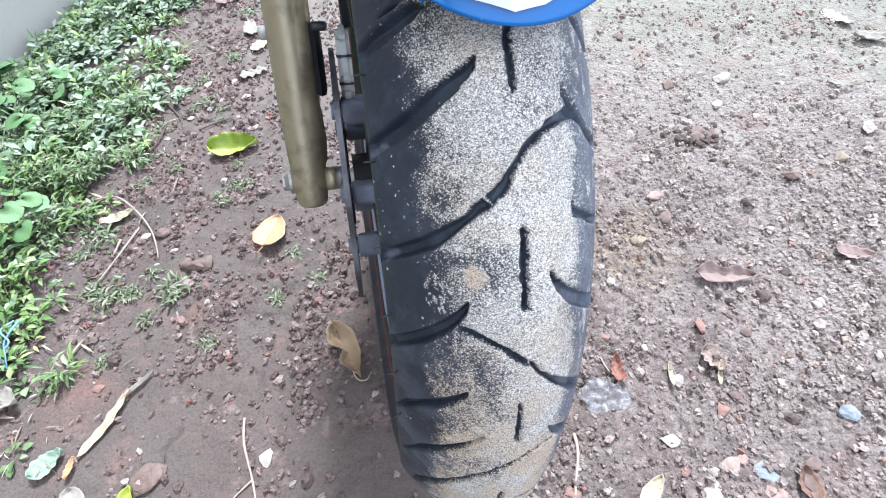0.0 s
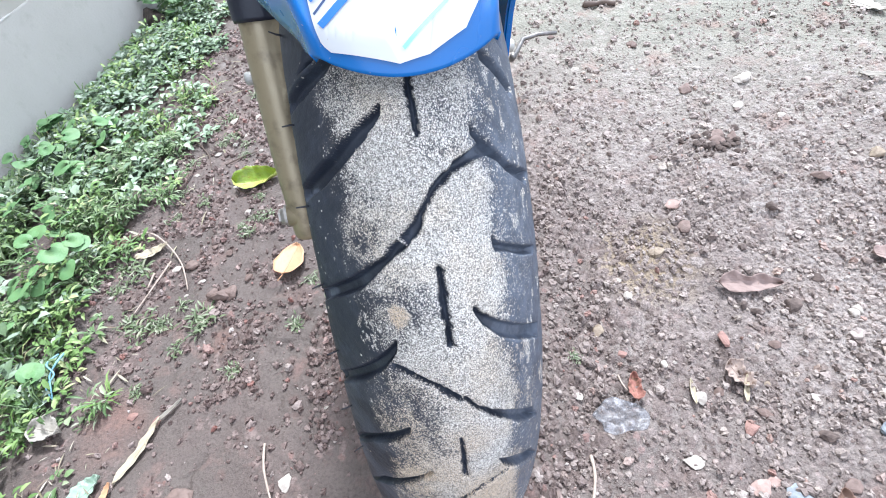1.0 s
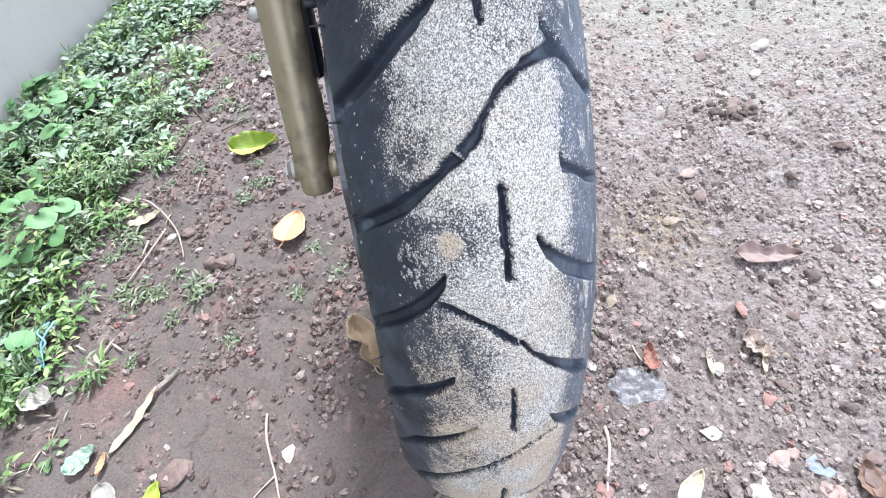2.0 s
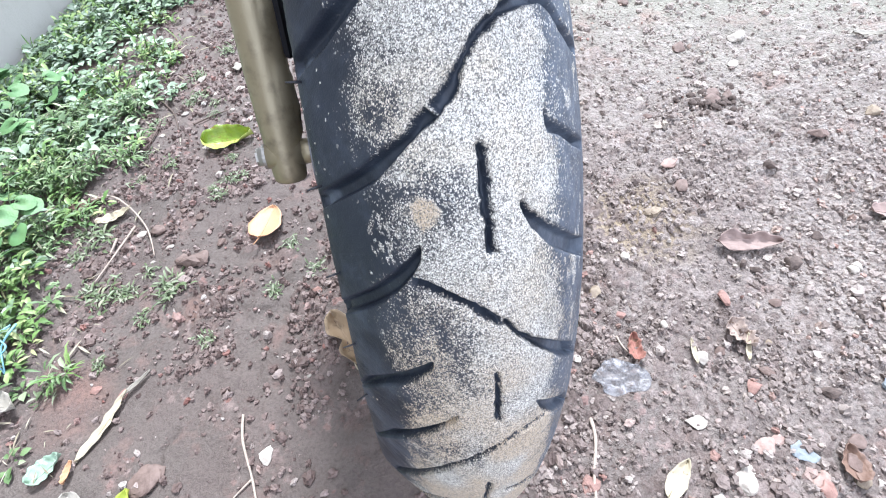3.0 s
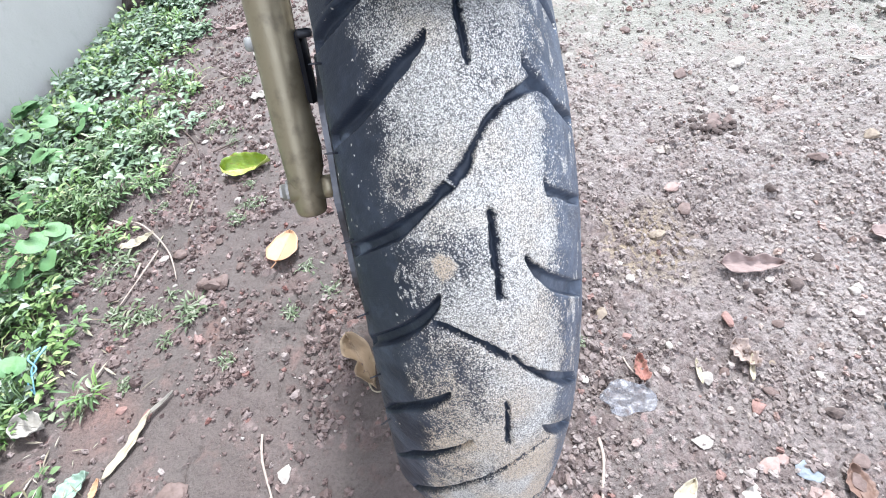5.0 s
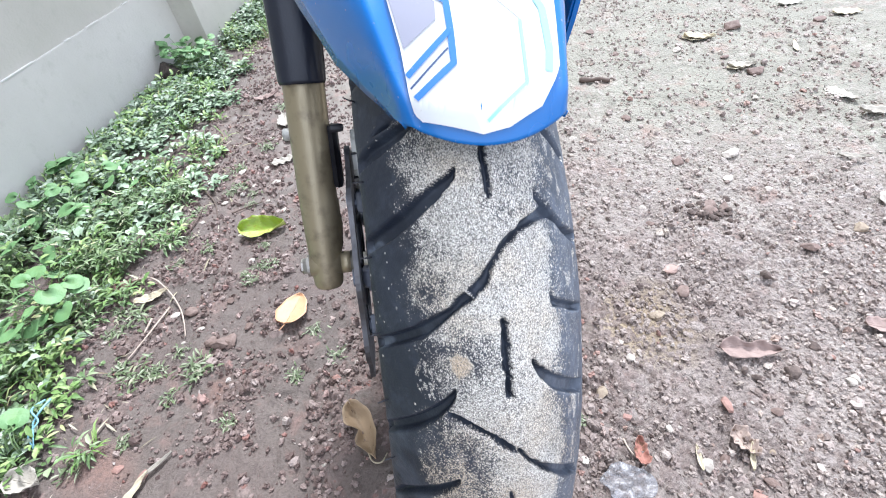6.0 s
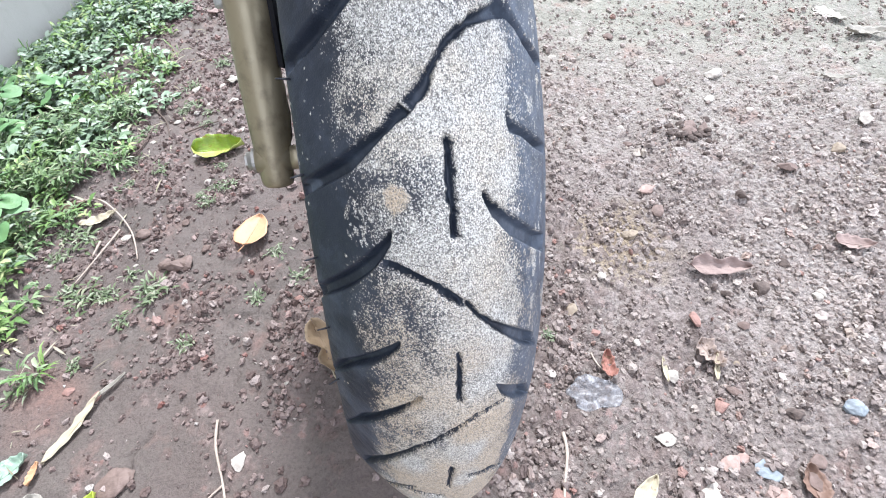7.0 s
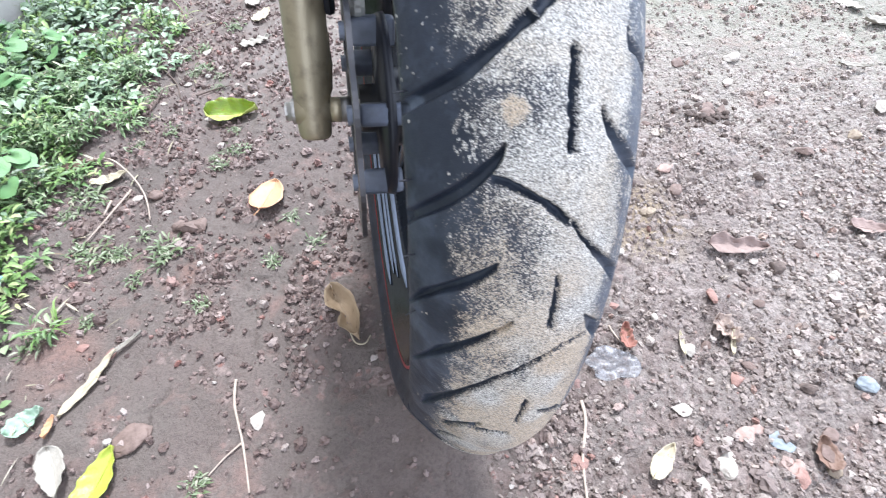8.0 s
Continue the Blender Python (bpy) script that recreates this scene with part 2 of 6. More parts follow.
TRACK_CLODS = clod_material("track_clods", [(0.0, (0.12, 0.082, 0.074)), (0.4, (0.19, 0.145, 0.130)), (0.85, (0.27, 0.222, 0.200)), (0.95, (0.26, 0.13, 0.105)), (1.0, (0.46, 0.42, 0.38))],
                            [(0.0, (0.262, 0.216, 0.190)), (0.35, (0.375, 0.315, 0.282)), (0.75, (0.468, 0.401, 0.360)), (0.90, (0.49, 0.43, 0.36)), (0.96, (0.36, 0.215, 0.175)), (1.0, (0.50, 0.45, 0.40))], 0.7)
GREENS = leaf_material("weed_leaves", [(0.0, (0.060, 0.108, 0.038)), (0.40, (0.118, 0.192, 0.076)), (0.75, (0.21, 0.285, 0.145)), (0.95, (0.34, 0.395, 0.25)), (1.0, (0.46, 0.41, 0.28))], 0.48)
PALEGREENS = leaf_material("pale_weed_leaves", [(0.0, (0.100, 0.155, 0.080)), (0.35, (0.180, 0.256, 0.160)), (0.7, (0.30, 0.385, 0.285)), (1.0, (0.46, 0.52, 0.42))], 0.42)
FRESH = leaf_material("fresh_weed_leaves", [(0.0, (0.080, 0.155, 0.042)), (0.5, (0.185, 0.300, 0.090)), (0.9, (0.32, 0.42, 0.165)), (1.0, (0.45, 0.44, 0.23))], 0.5)
DULL = leaf_material("dull_seedling_leaves", [(0.0, (0.065, 0.090, 0.040)), (0.6, (0.135, 0.170, 0.09)), (0.9, (0.26, 0.29, 0.20)), (1.0, (0.36, 0.32, 0.25))], 0.55)
BROAD = leaf_material("broad_leaves", [(0.0, (0.085, 0.20, 0.065)), (0.6, (0.16, 0.295, 0.125)), (1.0, (0.27, 0.41, 0.23))], 0.55)
STRAW = leaf_material("straw", [(0.0, (0.16, 0.12, 0.08)), (0.5, (0.32, 0.27, 0.20)), (1.0, (0.50, 0.45, 0.37))], 0.8)
BLADES = leaf_material("grass_blades", [(0.0, (0.08, 0.17, 0.035)), (0.6, (0.17, 0.29, 0.07)), (0.9, (0.30, 0.38, 0.14)), (1.0, (0.48, 0.43, 0.24))], 0.45)
RUBBER = rubber_material()
DARKBLUE = paint_material("dark_blue_print", (0.02, 0.05, 0.14), 0.3, coat=0.3)
BLUE = paint_material("blue_paint", (0.0005, 0.130, 0.44), 0.20, coat=0.35)
CYAN = paint_material("cyan_print", (0.30, 0.80, 0.84), 0.3, coat=0.4)
MIDBLUE = paint_material("mid_blue_print", (0.012, 0.135, 0.46), 0.3, coat=0.2)
WHITE = paint_material("white_print", (0.60, 0.62, 0.63), 0.3, coat=0.4)
GREY = paint_material("grey_print", (0.22, 0.225, 0.285), 0.35, coat=0.3)
GOLD = metal_material("bronze_fork_paint", (0.37, 0.315, 0.21), 0.30, 0.6)
STEEL = metal_material("dull_steel", (0.55, 0.53, 0.50), 0.42)
NUT = metal_material("zinc_nut", (0.42, 0.40, 0.37), 0.42)
BOLT = metal_material("dark_steel", (0.24, 0.23, 0.22), 0.45)
DISC = metal_material("brake_steel", (0.16, 0.16, 0.17), 0.38, 0.9)
CALIPER = metal_material("caliper_grey", (0.52, 0.52, 0.49), 0.5, 0.3)
BLACK = plain_material("black_plastic", (0.022, 0.023, 0.030), 0.42)
STICKER = paint_material("pale_sticker", (0.20, 0.23, 0.29), 0.45, coat=0.1)
NAVY = plain_material("navy_black_plastic", (0.014, 0.019, 0.036), 0.30)
LUG = plain_material("dusty_black_casting", (0.21, 0.235, 0.30), 0.40, 0.4)
ALLOY = plain_material("black_alloy", (0.014, 0.016, 0.020), 0.12)
RED = plain_material("red_stripe", (0.33, 0.012, 0.018), 0.4)
WALL = plaster_material("cream_plaster", (0.48, 0.465, 0.415), (0.39, 0.378, 0.33))
PLINTH = plaster_material("grey_cement", (0.54, 0.525, 0.485), (0.455, 0.442, 0.405))
CHIPPED = plaster_material("chipped_edge", (0.66, 0.65, 0.62), (0.50, 0.485, 0.45))


# ---- building helpers ----
def part(name, bm, material, parent=None, label="", smooth=True):
    """Links a bmesh as one mesh object under a thing or a part."""
    me = bpy.data.meshes.new(name)
    bm.normal_update()
    bm.to_mesh(me)
    bm.free()
    return part_mesh(name, me, material, parent, label, smooth)


def part_mesh(name, me, material, parent=None, label="", smooth=True):
    me.materials.append(material)
    me.polygons.foreach_set("use_smooth", [smooth] * len(me.polygons))
    ob = new(name, me)
    if parent:
        ob.parent = parent
    return tagged(ob, label)


def raw_mesh(name, verts, faces):
    """A mesh from arrays of places and of equal-sided faces."""
    me = bpy.data.meshes.new(name)
    verts, faces = np.asarray(verts, float), np.asarray(faces, int)
    n, k = faces.shape
    me.vertices.add(len(verts))
    me.vertices.foreach_set("co", verts.ravel())
    me.loops.add(n * k)
    me.loops.foreach_set("vertex_index", faces.ravel())
    me.polygons.add(n)
    me.polygons.foreach_set("loop_start", np.arange(n) * k)
    me.polygons.foreach_set("loop_total", np.full(n, k))
    me.update(calc_edges=True)
    return me


def grid_faces(rows, cols, wrap_rows=False):
    a = np.arange(rows * cols).reshape(rows, cols)
    if wrap_rows:
        a = np.vstack([a, a[:1]])
    return np.stack([a[:-1, :-1], a[:-1, 1:], a[1:, 1:], a[1:, :-1]], -1).reshape(-1, 4)


def revolve(bm, outline, steps=64, axis="x", closed=True):
    """Turns an outline of (along, radius) round the x axis."""
    rings = []
    for k in range(steps):
        a = 2 * math.pi * k / steps
        rings.append([bm.verts.new((u, -r * math.cos(a), r * math.sin(a))) for u, r in outline])
    n = len(outline)
    for k in range(steps):
        p, q = rings[k], rings[(k + 1) % steps]
        for j in range(n if closed else n - 1):
            bm.faces.new((p[j], p[(j + 1) % n], q[(j + 1) % n], q[j]))
    bmesh.ops.recalc_face_normals(bm, faces=bm.faces)


def tube(bm, places, radii, sides=12, caps=True):
    """A round bar along places, with a radius at each."""
    pts = [Vector(p) for p in places]
    rings = []
    ref = Vector((0.13, 0.21, 0.97))
    for k, p in enumerate(pts):
        d = (pts[min(k + 1, len(pts) - 1)] - pts[max(k - 1, 0)]).normalized()
        s = d.cross(ref)
        if s.length < 0.05:
            s = d.cross(Vector((1, 0, 0)))
        s.normalize()
        w = d.cross(s)
        r = radii[k] if isinstance(radii, (list, tuple)) else radii
        rings.append([bm.verts.new(p + (s * math.cos(a) + w * math.sin(a)) * r) for a in (2 * math.pi * j / sides for j in range(sides))])
    for p, q in zip(rings, rings[1:]):
        for j in range(sides):
            bm.faces.new((p[j], p[(j + 1) % sides], q[(j + 1) % sides], q[j]))
    if caps:
        bm.faces.new(rings[0][::-1])
        bm.faces.new(rings[-1])
    bmesh.ops.recalc_face_normals(bm, faces=bm.faces)


def box(bm, centre, size, turn=None, bevel=0.0):
    m = Matrix.Translation(centre) @ (turn or Matrix()) @ Matrix.Diagonal((*size, 1))
    made = bmesh.ops.create_cube(bm, size=1.0, matrix=m)
    if bevel:
        edges = {e for v in made["verts"] for e in v.link_edges}
        bmesh.ops.bevel(bm, geom=list(edges), offset=bevel, segments=2, affect="EDGES", profile=0.6)


def smoothstep(x, a, b):
    t = np.clip((np.asarray(x, float) - a) / (b - a), 0, 1)
    return t * t * (3 - 2 * t)


def value_noise(x, y, cell, seed):
    """Smooth noise from 0 to 1 over arrays of places."""
    rng = np.random.RandomState(seed)
    table = rng.rand(256, 256)
    gx, gy = np.asarray(x) / cell + 97.3, np.asarray(y) / cell + 41.7
    ix, iy = np.floor(gx).astype(int), np.floor(gy).astype(int)
    fx, fy = gx - ix, gy - iy
    fx, fy = fx * fx * (3 - 2 * fx), fy * fy * (3 - 2 * fy)
    at = lambda i, j: table[i % 256, j % 256]
    return (at(ix, iy) * (1 - fx) + at(ix + 1, iy) * fx) * (1 - fy) + (at(ix, iy + 1) * (1 - fx) + at(ix + 1, iy + 1) * fx) * fy


def crumb_field(x, y, cell, seed, share):
    """Rounded, uneven crumbs from 0 to 1, one to a cell where there is any."""
    rng = np.random.RandomState(seed)
    tab = rng.rand(5, 128, 128)
    gx, gy = x / cell + 300.0, y / cell + 300.0
    ix, iy = np.floor(gx).astype(int), np.floor(gy).astype(int)
    best, tone = np.zeros(gx.shape), np.zeros(gx.shape)
    for dx in (-1, 0, 1):
        for dy in (-1, 0, 1):
            cx, cy = ix + dx, iy + dy
            t = tab[:, cx % 128, cy % 128]
            ox, oy = gx - cx - 0.15 - 0.7 * t[0], gy - cy - 0.15 - 0.7 * t[1]
            a = t[4] * 3.14
            p, q = ox * np.cos(a) + oy * np.sin(a), -ox * np.sin(a) + oy * np.cos(a)
            r = 0.28 + 0.42 * t[2]
            d = np.maximum(np.hypot(p, q * (1.1 + 0.7 * t[0])), 0.85 * (np.abs(p) + 0.6 * np.abs(q))) / r
            h = np.minimum(np.clip(1 - d * d, 0, 1) * 1.7, 1.0) * (0.35 + 0.65 * t[2]) * (t[3] < share)
            tone = np.where(h > best, (t[4] * 7.3 + t[3]) % 1.0, tone)
            best = np.maximum(best, h)
    return best, tone


# ---- the ground ----
def crumbs_at(x, y):
    """How much crumbly earth stands up at a place, in metres, and each crumb's tone."""
    grainy = np.where(x > 0.05, 0.35 + 0.75 * smoothstep(value_noise(x, y, 0.08, 23), 0.25, 0.7),
                      (0.15 + 0.8 * smoothstep(value_noise(x, y, 0.045, 22), 0.40, 0.8)) * (0.45 + 0.65 * smoothstep(y + 0.3 * (value_noise(x, y, 0.12, 21) - 0.5), -0.02, 0.22)))
    big, tone_a = crumb_field(x, y, 0.0190, 70, 0.32)
    mid, tone_b = crumb_field(x, y, 0.0115, 71, 0.62)
    small, tone_c = crumb_field(x, y, 0.0085, 72, 0.45)
    parts = np.stack([0.0080 * big, 0.0056 * mid, 0.0030 * small])
    parts = parts * np.clip(grainy - np.array([0.25, 0.10, 0.0]).reshape((3,) + (1,) * x.ndim), 0, 1.2)
    parts = parts * (1 - 0.65 * smoothstep(y + 0.3 * x + 0.25 * (value_noise(x, y, 0.15, 26) - 0.5), 0.40, 0.85))
    tone = np.choose(parts.argmax(0), [tone_a, tone_b, tone_c])
    return parts.max(0), tone


def ground_base(x, y):
    z = 0.011 * (value_noise(x, y, 0.22, 3) - 0.5) + 0.007 * (value_noise(x, y, 0.07, 4) - 0.5)
    rough = 0.35 + 0.75 * smoothstep(value_noise(x, y, 0.3, 9) + 0.8 * x, 0.1, 0.7)
    return z + rough * (0.0060 * (value_noise(x, y, 0.022, 5) - 0.5) + 0.0040 * (value_noise(x, y, 0.011, 6) - 0.5))


def ground_height(x, y):
    x, y = np.atleast_1d(np.asarray(x, float)), np.atleast_1d(np.asarray(y, float))
    z = ground_base(x, y)
    near = (np.abs(x) < 2.2) & (np.abs(y - 0.8) < 1.8)
    if near.any():
        z = np.array(z)
        z[near] += crumbs_at(x[near], y[near])[0]
    # a short crack in the drying mud
    crack = np.abs(x + 0.338 - 0.010 * np.sin(y * 60) - 0.004 * np.sin(y * 190)) + 4 * np.clip(np.abs(y + 0.108) - 0.026, 0, 1)
    z = z - 0.006 * np.exp(-(crack / 0.003) ** 2)
    z = z * smoothstep(np.hypot(x, y * 0.7), 0.01, 0.07)
    return z - 0.0015


def ground_z(x, y):
    return float(ground_height(x, y)[0])


def graded(lo, hi, step, far, grow_lo, grow_hi, reach):
    """Grid lines: even from lo to hi, growing slowly out to that reach, then fast."""
    def tail(grow):
        d, s, out = 0.0, step, []
        while d < far:
            s *= grow if d < reach else 1.12
            d = min(d + s, far)
            out.append(d)
        return np.array(out)
    return np.concatenate([(lo - tail(grow_lo))[::-1], np.arange(lo, hi + step / 2, step), hi + tail(grow_hi)])


def build_ground():
    xs = graded(-0.48, 0.70, 0.0029, 400.0, 1.06, 1.010, 0.75)
    ys = graded(-0.33, 0.45, 0.0029, 400.0, 1.06, 1.010, 1.20)
    gx, gy = np.meshgrid(xs, ys, indexing="ij")
    verts = np.stack([gx, gy, ground_height(gx, gy)], -1).reshape(-1, 3)
    me = raw_mesh("ground", verts, grid_faces(len(xs), len(ys)))
    rise, tone = crumbs_at(gx, gy)
    rise = np.where((np.abs(gx) < 2.2) & (np.abs(gy - 0.8) < 1.8), rise / 0.004, 0.0)
    for name, values in (("crumb", rise), ("tone", tone)):
        me.attributes.new(name, "FLOAT", "POINT").data.foreach_set("value", values.ravel().astype(np.float32))
    ob = part_mesh("ground", me, SOIL)
    return tagged(ob, "reddish brown damp earth with pale gritty track", "ground", kind="structure")


build_ground()

# icosahedron for grit
PHI = (1 + 5 ** 0.5) / 2
ICO_V = np.array([(-1, PHI, 0), (1, PHI, 0), (-1, -PHI, 0), (1, -PHI, 0), (0, -1, PHI), (0, 1, PHI),
                  (0, -1, -PHI), (0, 1, -PHI), (PHI, 0, -1), (PHI, 0, 1), (-PHI, 0, -1), (-PHI, 0, 1)]) / 1.902
ICO_F = np.array([tuple(int(c, 16) for c in f) for f in "0b5 051 017 07a 0ab 159 5b4 ba2 a76 718 394 342 326 368 389 495 24b 62a 867 981".split()])


def round_ball():
    """The icosahedron with each face cut in four."""
    verts, known, faces = [tuple(v) for v in ICO_V], {}, []

    def half(a, b):
        key = (min(a, b), max(a, b))
        if key not in known:
            m = ICO_V[a] + ICO_V[b]
            verts.append(tuple(m / np.linalg.norm(m)))
            known[key] = len(verts) - 1
        return known[key]

    for a, b, c in ICO_F:
        p, q, r = half(a, b), half(b, c), half(c, a)
        faces += [(a, p, r), (p, b, q), (r, q, c), (p, q, r)]
    return np.array(verts), np.array(faces)


BALL_V, BALL_F = round_ball()
OCT_V = np.array([(1, 0, 0), (0, 1, 0), (-1, 0, 0), (0, -1, 0), (0, 0, 1), (0, 0, -1.0)])
OCT_F = np.array([(0, 1, 4), (1, 2, 4), (2, 3, 4), (3, 0, 4), (1, 0, 5), (2, 1, 5), (3, 2, 5), (0, 3, 5)])


def scatter_grit(name, n, seed, where, size, material, label):
    """Thousands of small uneven clods and stones, half sunk, in one mesh."""
    rng = np.random.RandomState(seed)
    xy = where(rng, n)
    r = size(rng, len(xy), xy)
    verts, faces, count = [], [], 0
    for some, shape, net, lumpy in ((r >= 0.0031, BALL_V, BALL_F, 0.75), ((r >= 0.0019) & (r < 0.0031), ICO_V, ICO_F, 0.8), (r < 0.0019, OCT_V, OCT_F, 1.0)):
        p, q = xy[some], r[some]
        n, k = len(p), len(shape)
        v = shape[None] * (1 + 0.5 * lumpy * (rng.rand(n, k, 1) - 0.5) * 2) + 0.20 * lumpy * rng.randn(n, k, 3)
        v = v * (0.65 + 0.7 * rng.rand(n, 1, 3))
        a = rng.rand(n) * 2 * np.pi
        c, s = np.cos(a)[:, None], np.sin(a)[:, None]
        v = np.stack([v[..., 0] * c - v[..., 1] * s, v[..., 0] * s + v[..., 1] * c, v[..., 2]], -1) * q[:, None, None]
        v[..., :2] += p[:, None]
        v[..., 2] += ground_height(p[:, 0], p[:, 1])[:, None] + np.where(q > 0.0019, 0.42, 0.25)[:, None] * q[:, None]
        verts.append(v.reshape(-1, 3))
        faces.append((net[None] + count + k * np.arange(n)[:, None, None]).reshape(-1, 3))
        count += n * k
    ob = part_mesh(name, raw_mesh(name, np.concatenate(verts), np.concatenate(faces)), material, smooth=False)
    return tagged(ob, label, "soil", kind="stuff")


EDGE_Y = np.array([-0.6, -0.01, 0.10, 0.20, 0.29, 0.365, 0.405, 0.54, 0.79, 1.02, 1.5, 2.2, 4.0])
EDGE_X = np.array([-0.585, -0.565, -0.540, -0.535, -0.550, -0.550, -0.495, -0.475, -0.460, -0.450, -0.40, -0.25, 0.2])


def verge_x(y):
    return np.interp(y, EDGE_Y, EDGE_X)


def grit_left(rng, n):
    xy = np.stack([rng.uniform(-0.62, 0.12, n), -0.35 + 2.05 * rng.rand(n) ** 1.25], 1)
    keep = 0.20 + 0.80 * smoothstep(xy[:, 1] + 0.5 * (value_noise(xy[:, 0], xy[:, 1], 0.12, 21) - 0.5), 0.0, 0.20)
    keep = keep * (0.25 + 0.9 * smoothstep(value_noise(xy[:, 0], xy[:, 1], 0.045, 22), 0.3, 0.8))
    keep = keep * (xy[:, 0] > verge_x(xy[:, 1]) - 0.04)
    return xy[rng.rand(n) < keep]


def grit_right(rng, n):
    xy = np.stack([0.05 + 1.35 * rng.rand(n) ** 1.25, -0.42 + 2.1 * rng.rand(n) ** 1.3], 1)
    keep = 0.30 + 0.8 * smoothstep(value_noise(xy[:, 0], xy[:, 1], 0.06, 23), 0.3, 0.75)
    keep = keep * (1 - 0.70 * smoothstep(xy[:, 1] + 0.3 * xy[:, 0], 0.15, 0.62))
    return xy[rng.rand(n) < keep]


def grit_size(rng, n, xy):
    return np.clip(np.exp(rng.normal(-6.42 + 0.12 * (xy[:, 0] < 0.05), 0.44, n)), 0.0009, 0.0050)


def clods_right(rng, n):
    """Clods gather in patches, with smoother mud between."""
    xy = np.stack([0.07 + 1.2 * rng.rand(n) ** 1.15, -0.42 + 1.9 * rng.rand(n) ** 1.2], 1)
    keep = 0.16 + 0.95 * smoothstep(value_noise(xy[:, 0], xy[:, 1], 0.075, 24) + 0.35 * (value_noise(xy[:, 0], xy[:, 1], 0.02, 25) - 0.5), 0.42, 0.72)
    keep = keep * (1 - 0.55 * smoothstep(xy[:, 1] + 0.3 * xy[:, 0], 0.30, 0.75))
    return xy[rng.rand(n) < keep]


scatter_grit("soil_clods", 34000, 1, grit_left, grit_size, CLODS, "small reddish brown crumbs of earth on damp soil")
scatter_grit("soil_clods", 5200, 3, grit_left, lambda rng, n, xy: np.clip(np.exp(rng.normal(-5.62, 0.30, n)), 0.0026, 0.0080), CLODS, "larger reddish brown clods of earth on damp soil")
scatter_grit("gravel_grit", 80000, 2, grit_right, grit_size, PALE_CLODS, "pale brown grit and crumbs on the dry track")
scatter_grit("soil_clods", 30000, 4, clods_right, lambda rng, n, xy: np.clip(np.exp(rng.normal(-6.12, 0.42, n)), 0.0013, 0.0085), TRACK_CLODS, "rounded brown and tan clods of earth on the track")

# ---- the house wall beside the verge ----
WALL_AT, WALL_ALONG = Vector((-0.735, 1.267, 0)), Vector((0.275, 0.961, 0))
WALL_OUT = Vector((0.961, -0.275, 0))
WALL_TURN = Matrix((WALL_ALONG, -WALL_OUT, Vector((0, 0, 1)))).transposed().to_4x4()


def wall_box(bm, a0, a1, out, thick, z0, z1, bevel=0.0):
    centre = WALL_AT + WALL_ALONG * (a0 + a1) / 2 + WALL_OUT * (out - thick / 2) + Vector((0, 0, (z0 + z1) / 2))
    box(bm, centre, (a1 - a0, thick, z1 - z0), WALL_TURN, bevel)


bm = bmesh.new()
wall_box(bm, -6.0, 6.0, -0.004, 0.2, 0.232, 3.0)
tagged(part("wall_house", bm, WALL, smooth=False), "cream plastered house wall above a cement plinth", "wall", kind="structure")
bm = bmesh.new()
wall_box(bm, -6.0, 0.306, 0.0, 0.23, -0.1, 0.239, 0.004)
tagged(part("plinth", bm, PLINTH, smooth=False), "smooth grey cement plinth at the foot of the wall", "plinth", kind="structure")
bm = bmesh.new()
wall_box(bm, 0.306, 6.0, 0.085, 0.33, -0.1, 3.0, 0.003)
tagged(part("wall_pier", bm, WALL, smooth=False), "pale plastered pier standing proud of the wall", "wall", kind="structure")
bm = bmesh.new()
rng = random.Random(5)
a = -2.6
while a < 0.28:
    n = rng.uniform(0.02, 0.11)
    h = rng.uniform(0.0005, 0.003)
    wall_box(bm, a, a + n, 0.0022, 0.010, 0.2395 - h, 0.2408, 0.0008)
    a += n + rng.choice((0.004, 0.03, 0.07, 0.12))
tagged(part("plinth_edge", bm, CHIPPED, smooth=False), "chipped white edge along the top of plinth", "trim", kind="structure")


# ---- plants of the verge ----
def scatter_leaves(name, base, along, length, width, lift, fold, material, label, category, droop=0.5, kind="stuff"):
    """Many small pointed leaves, each folded along its rib, in one mesh."""
    n = len(base)
    d = np.stack([np.cos(along), np.sin(along), np.zeros(n)], 1)
    s = np.stack([-np.sin(along), np.cos(along), np.zeros(n)], 1)
    up = np.array([0, 0, 1.0])
    L, W = length[:, None], width[:, None]
    rise = np.tan(lift)[:, None]
    mid1 = base + d * L * 0.33 + up * L * 0.33 * rise
    mid2 = base + d * L * 0.68 + up * (L * 0.60 * rise - droop * L * 0.10)
    tip = base + d * L + up * (L * 0.75 * rise - droop * L * 0.28)
    fo = (fold * width)[:, None] * up
    v = np.stack([base, mid1, mid1 + s * W * 0.5 + fo, mid1 - s * W * 0.5 + fo, mid2, mid2 + s * W * 0.42 + fo, mid2 - s * W * 0.42 + fo, tip], 1)
    f = np.array([(0, 1, 2), (0, 3, 1), (1, 4, 2), (2, 4, 5), (1, 3, 4), (3, 6, 4), (4, 7, 5), (4, 6, 7)])
    faces = (f[None] + 8 * np.arange(n)[:, None, None]).reshape(-1, 3)
    ob = part_mesh(name, raw_mesh(name, v.reshape(-1, 3), faces), material)
    return tagged(ob, label, category, kind=kind) if category else tagged(ob, label)


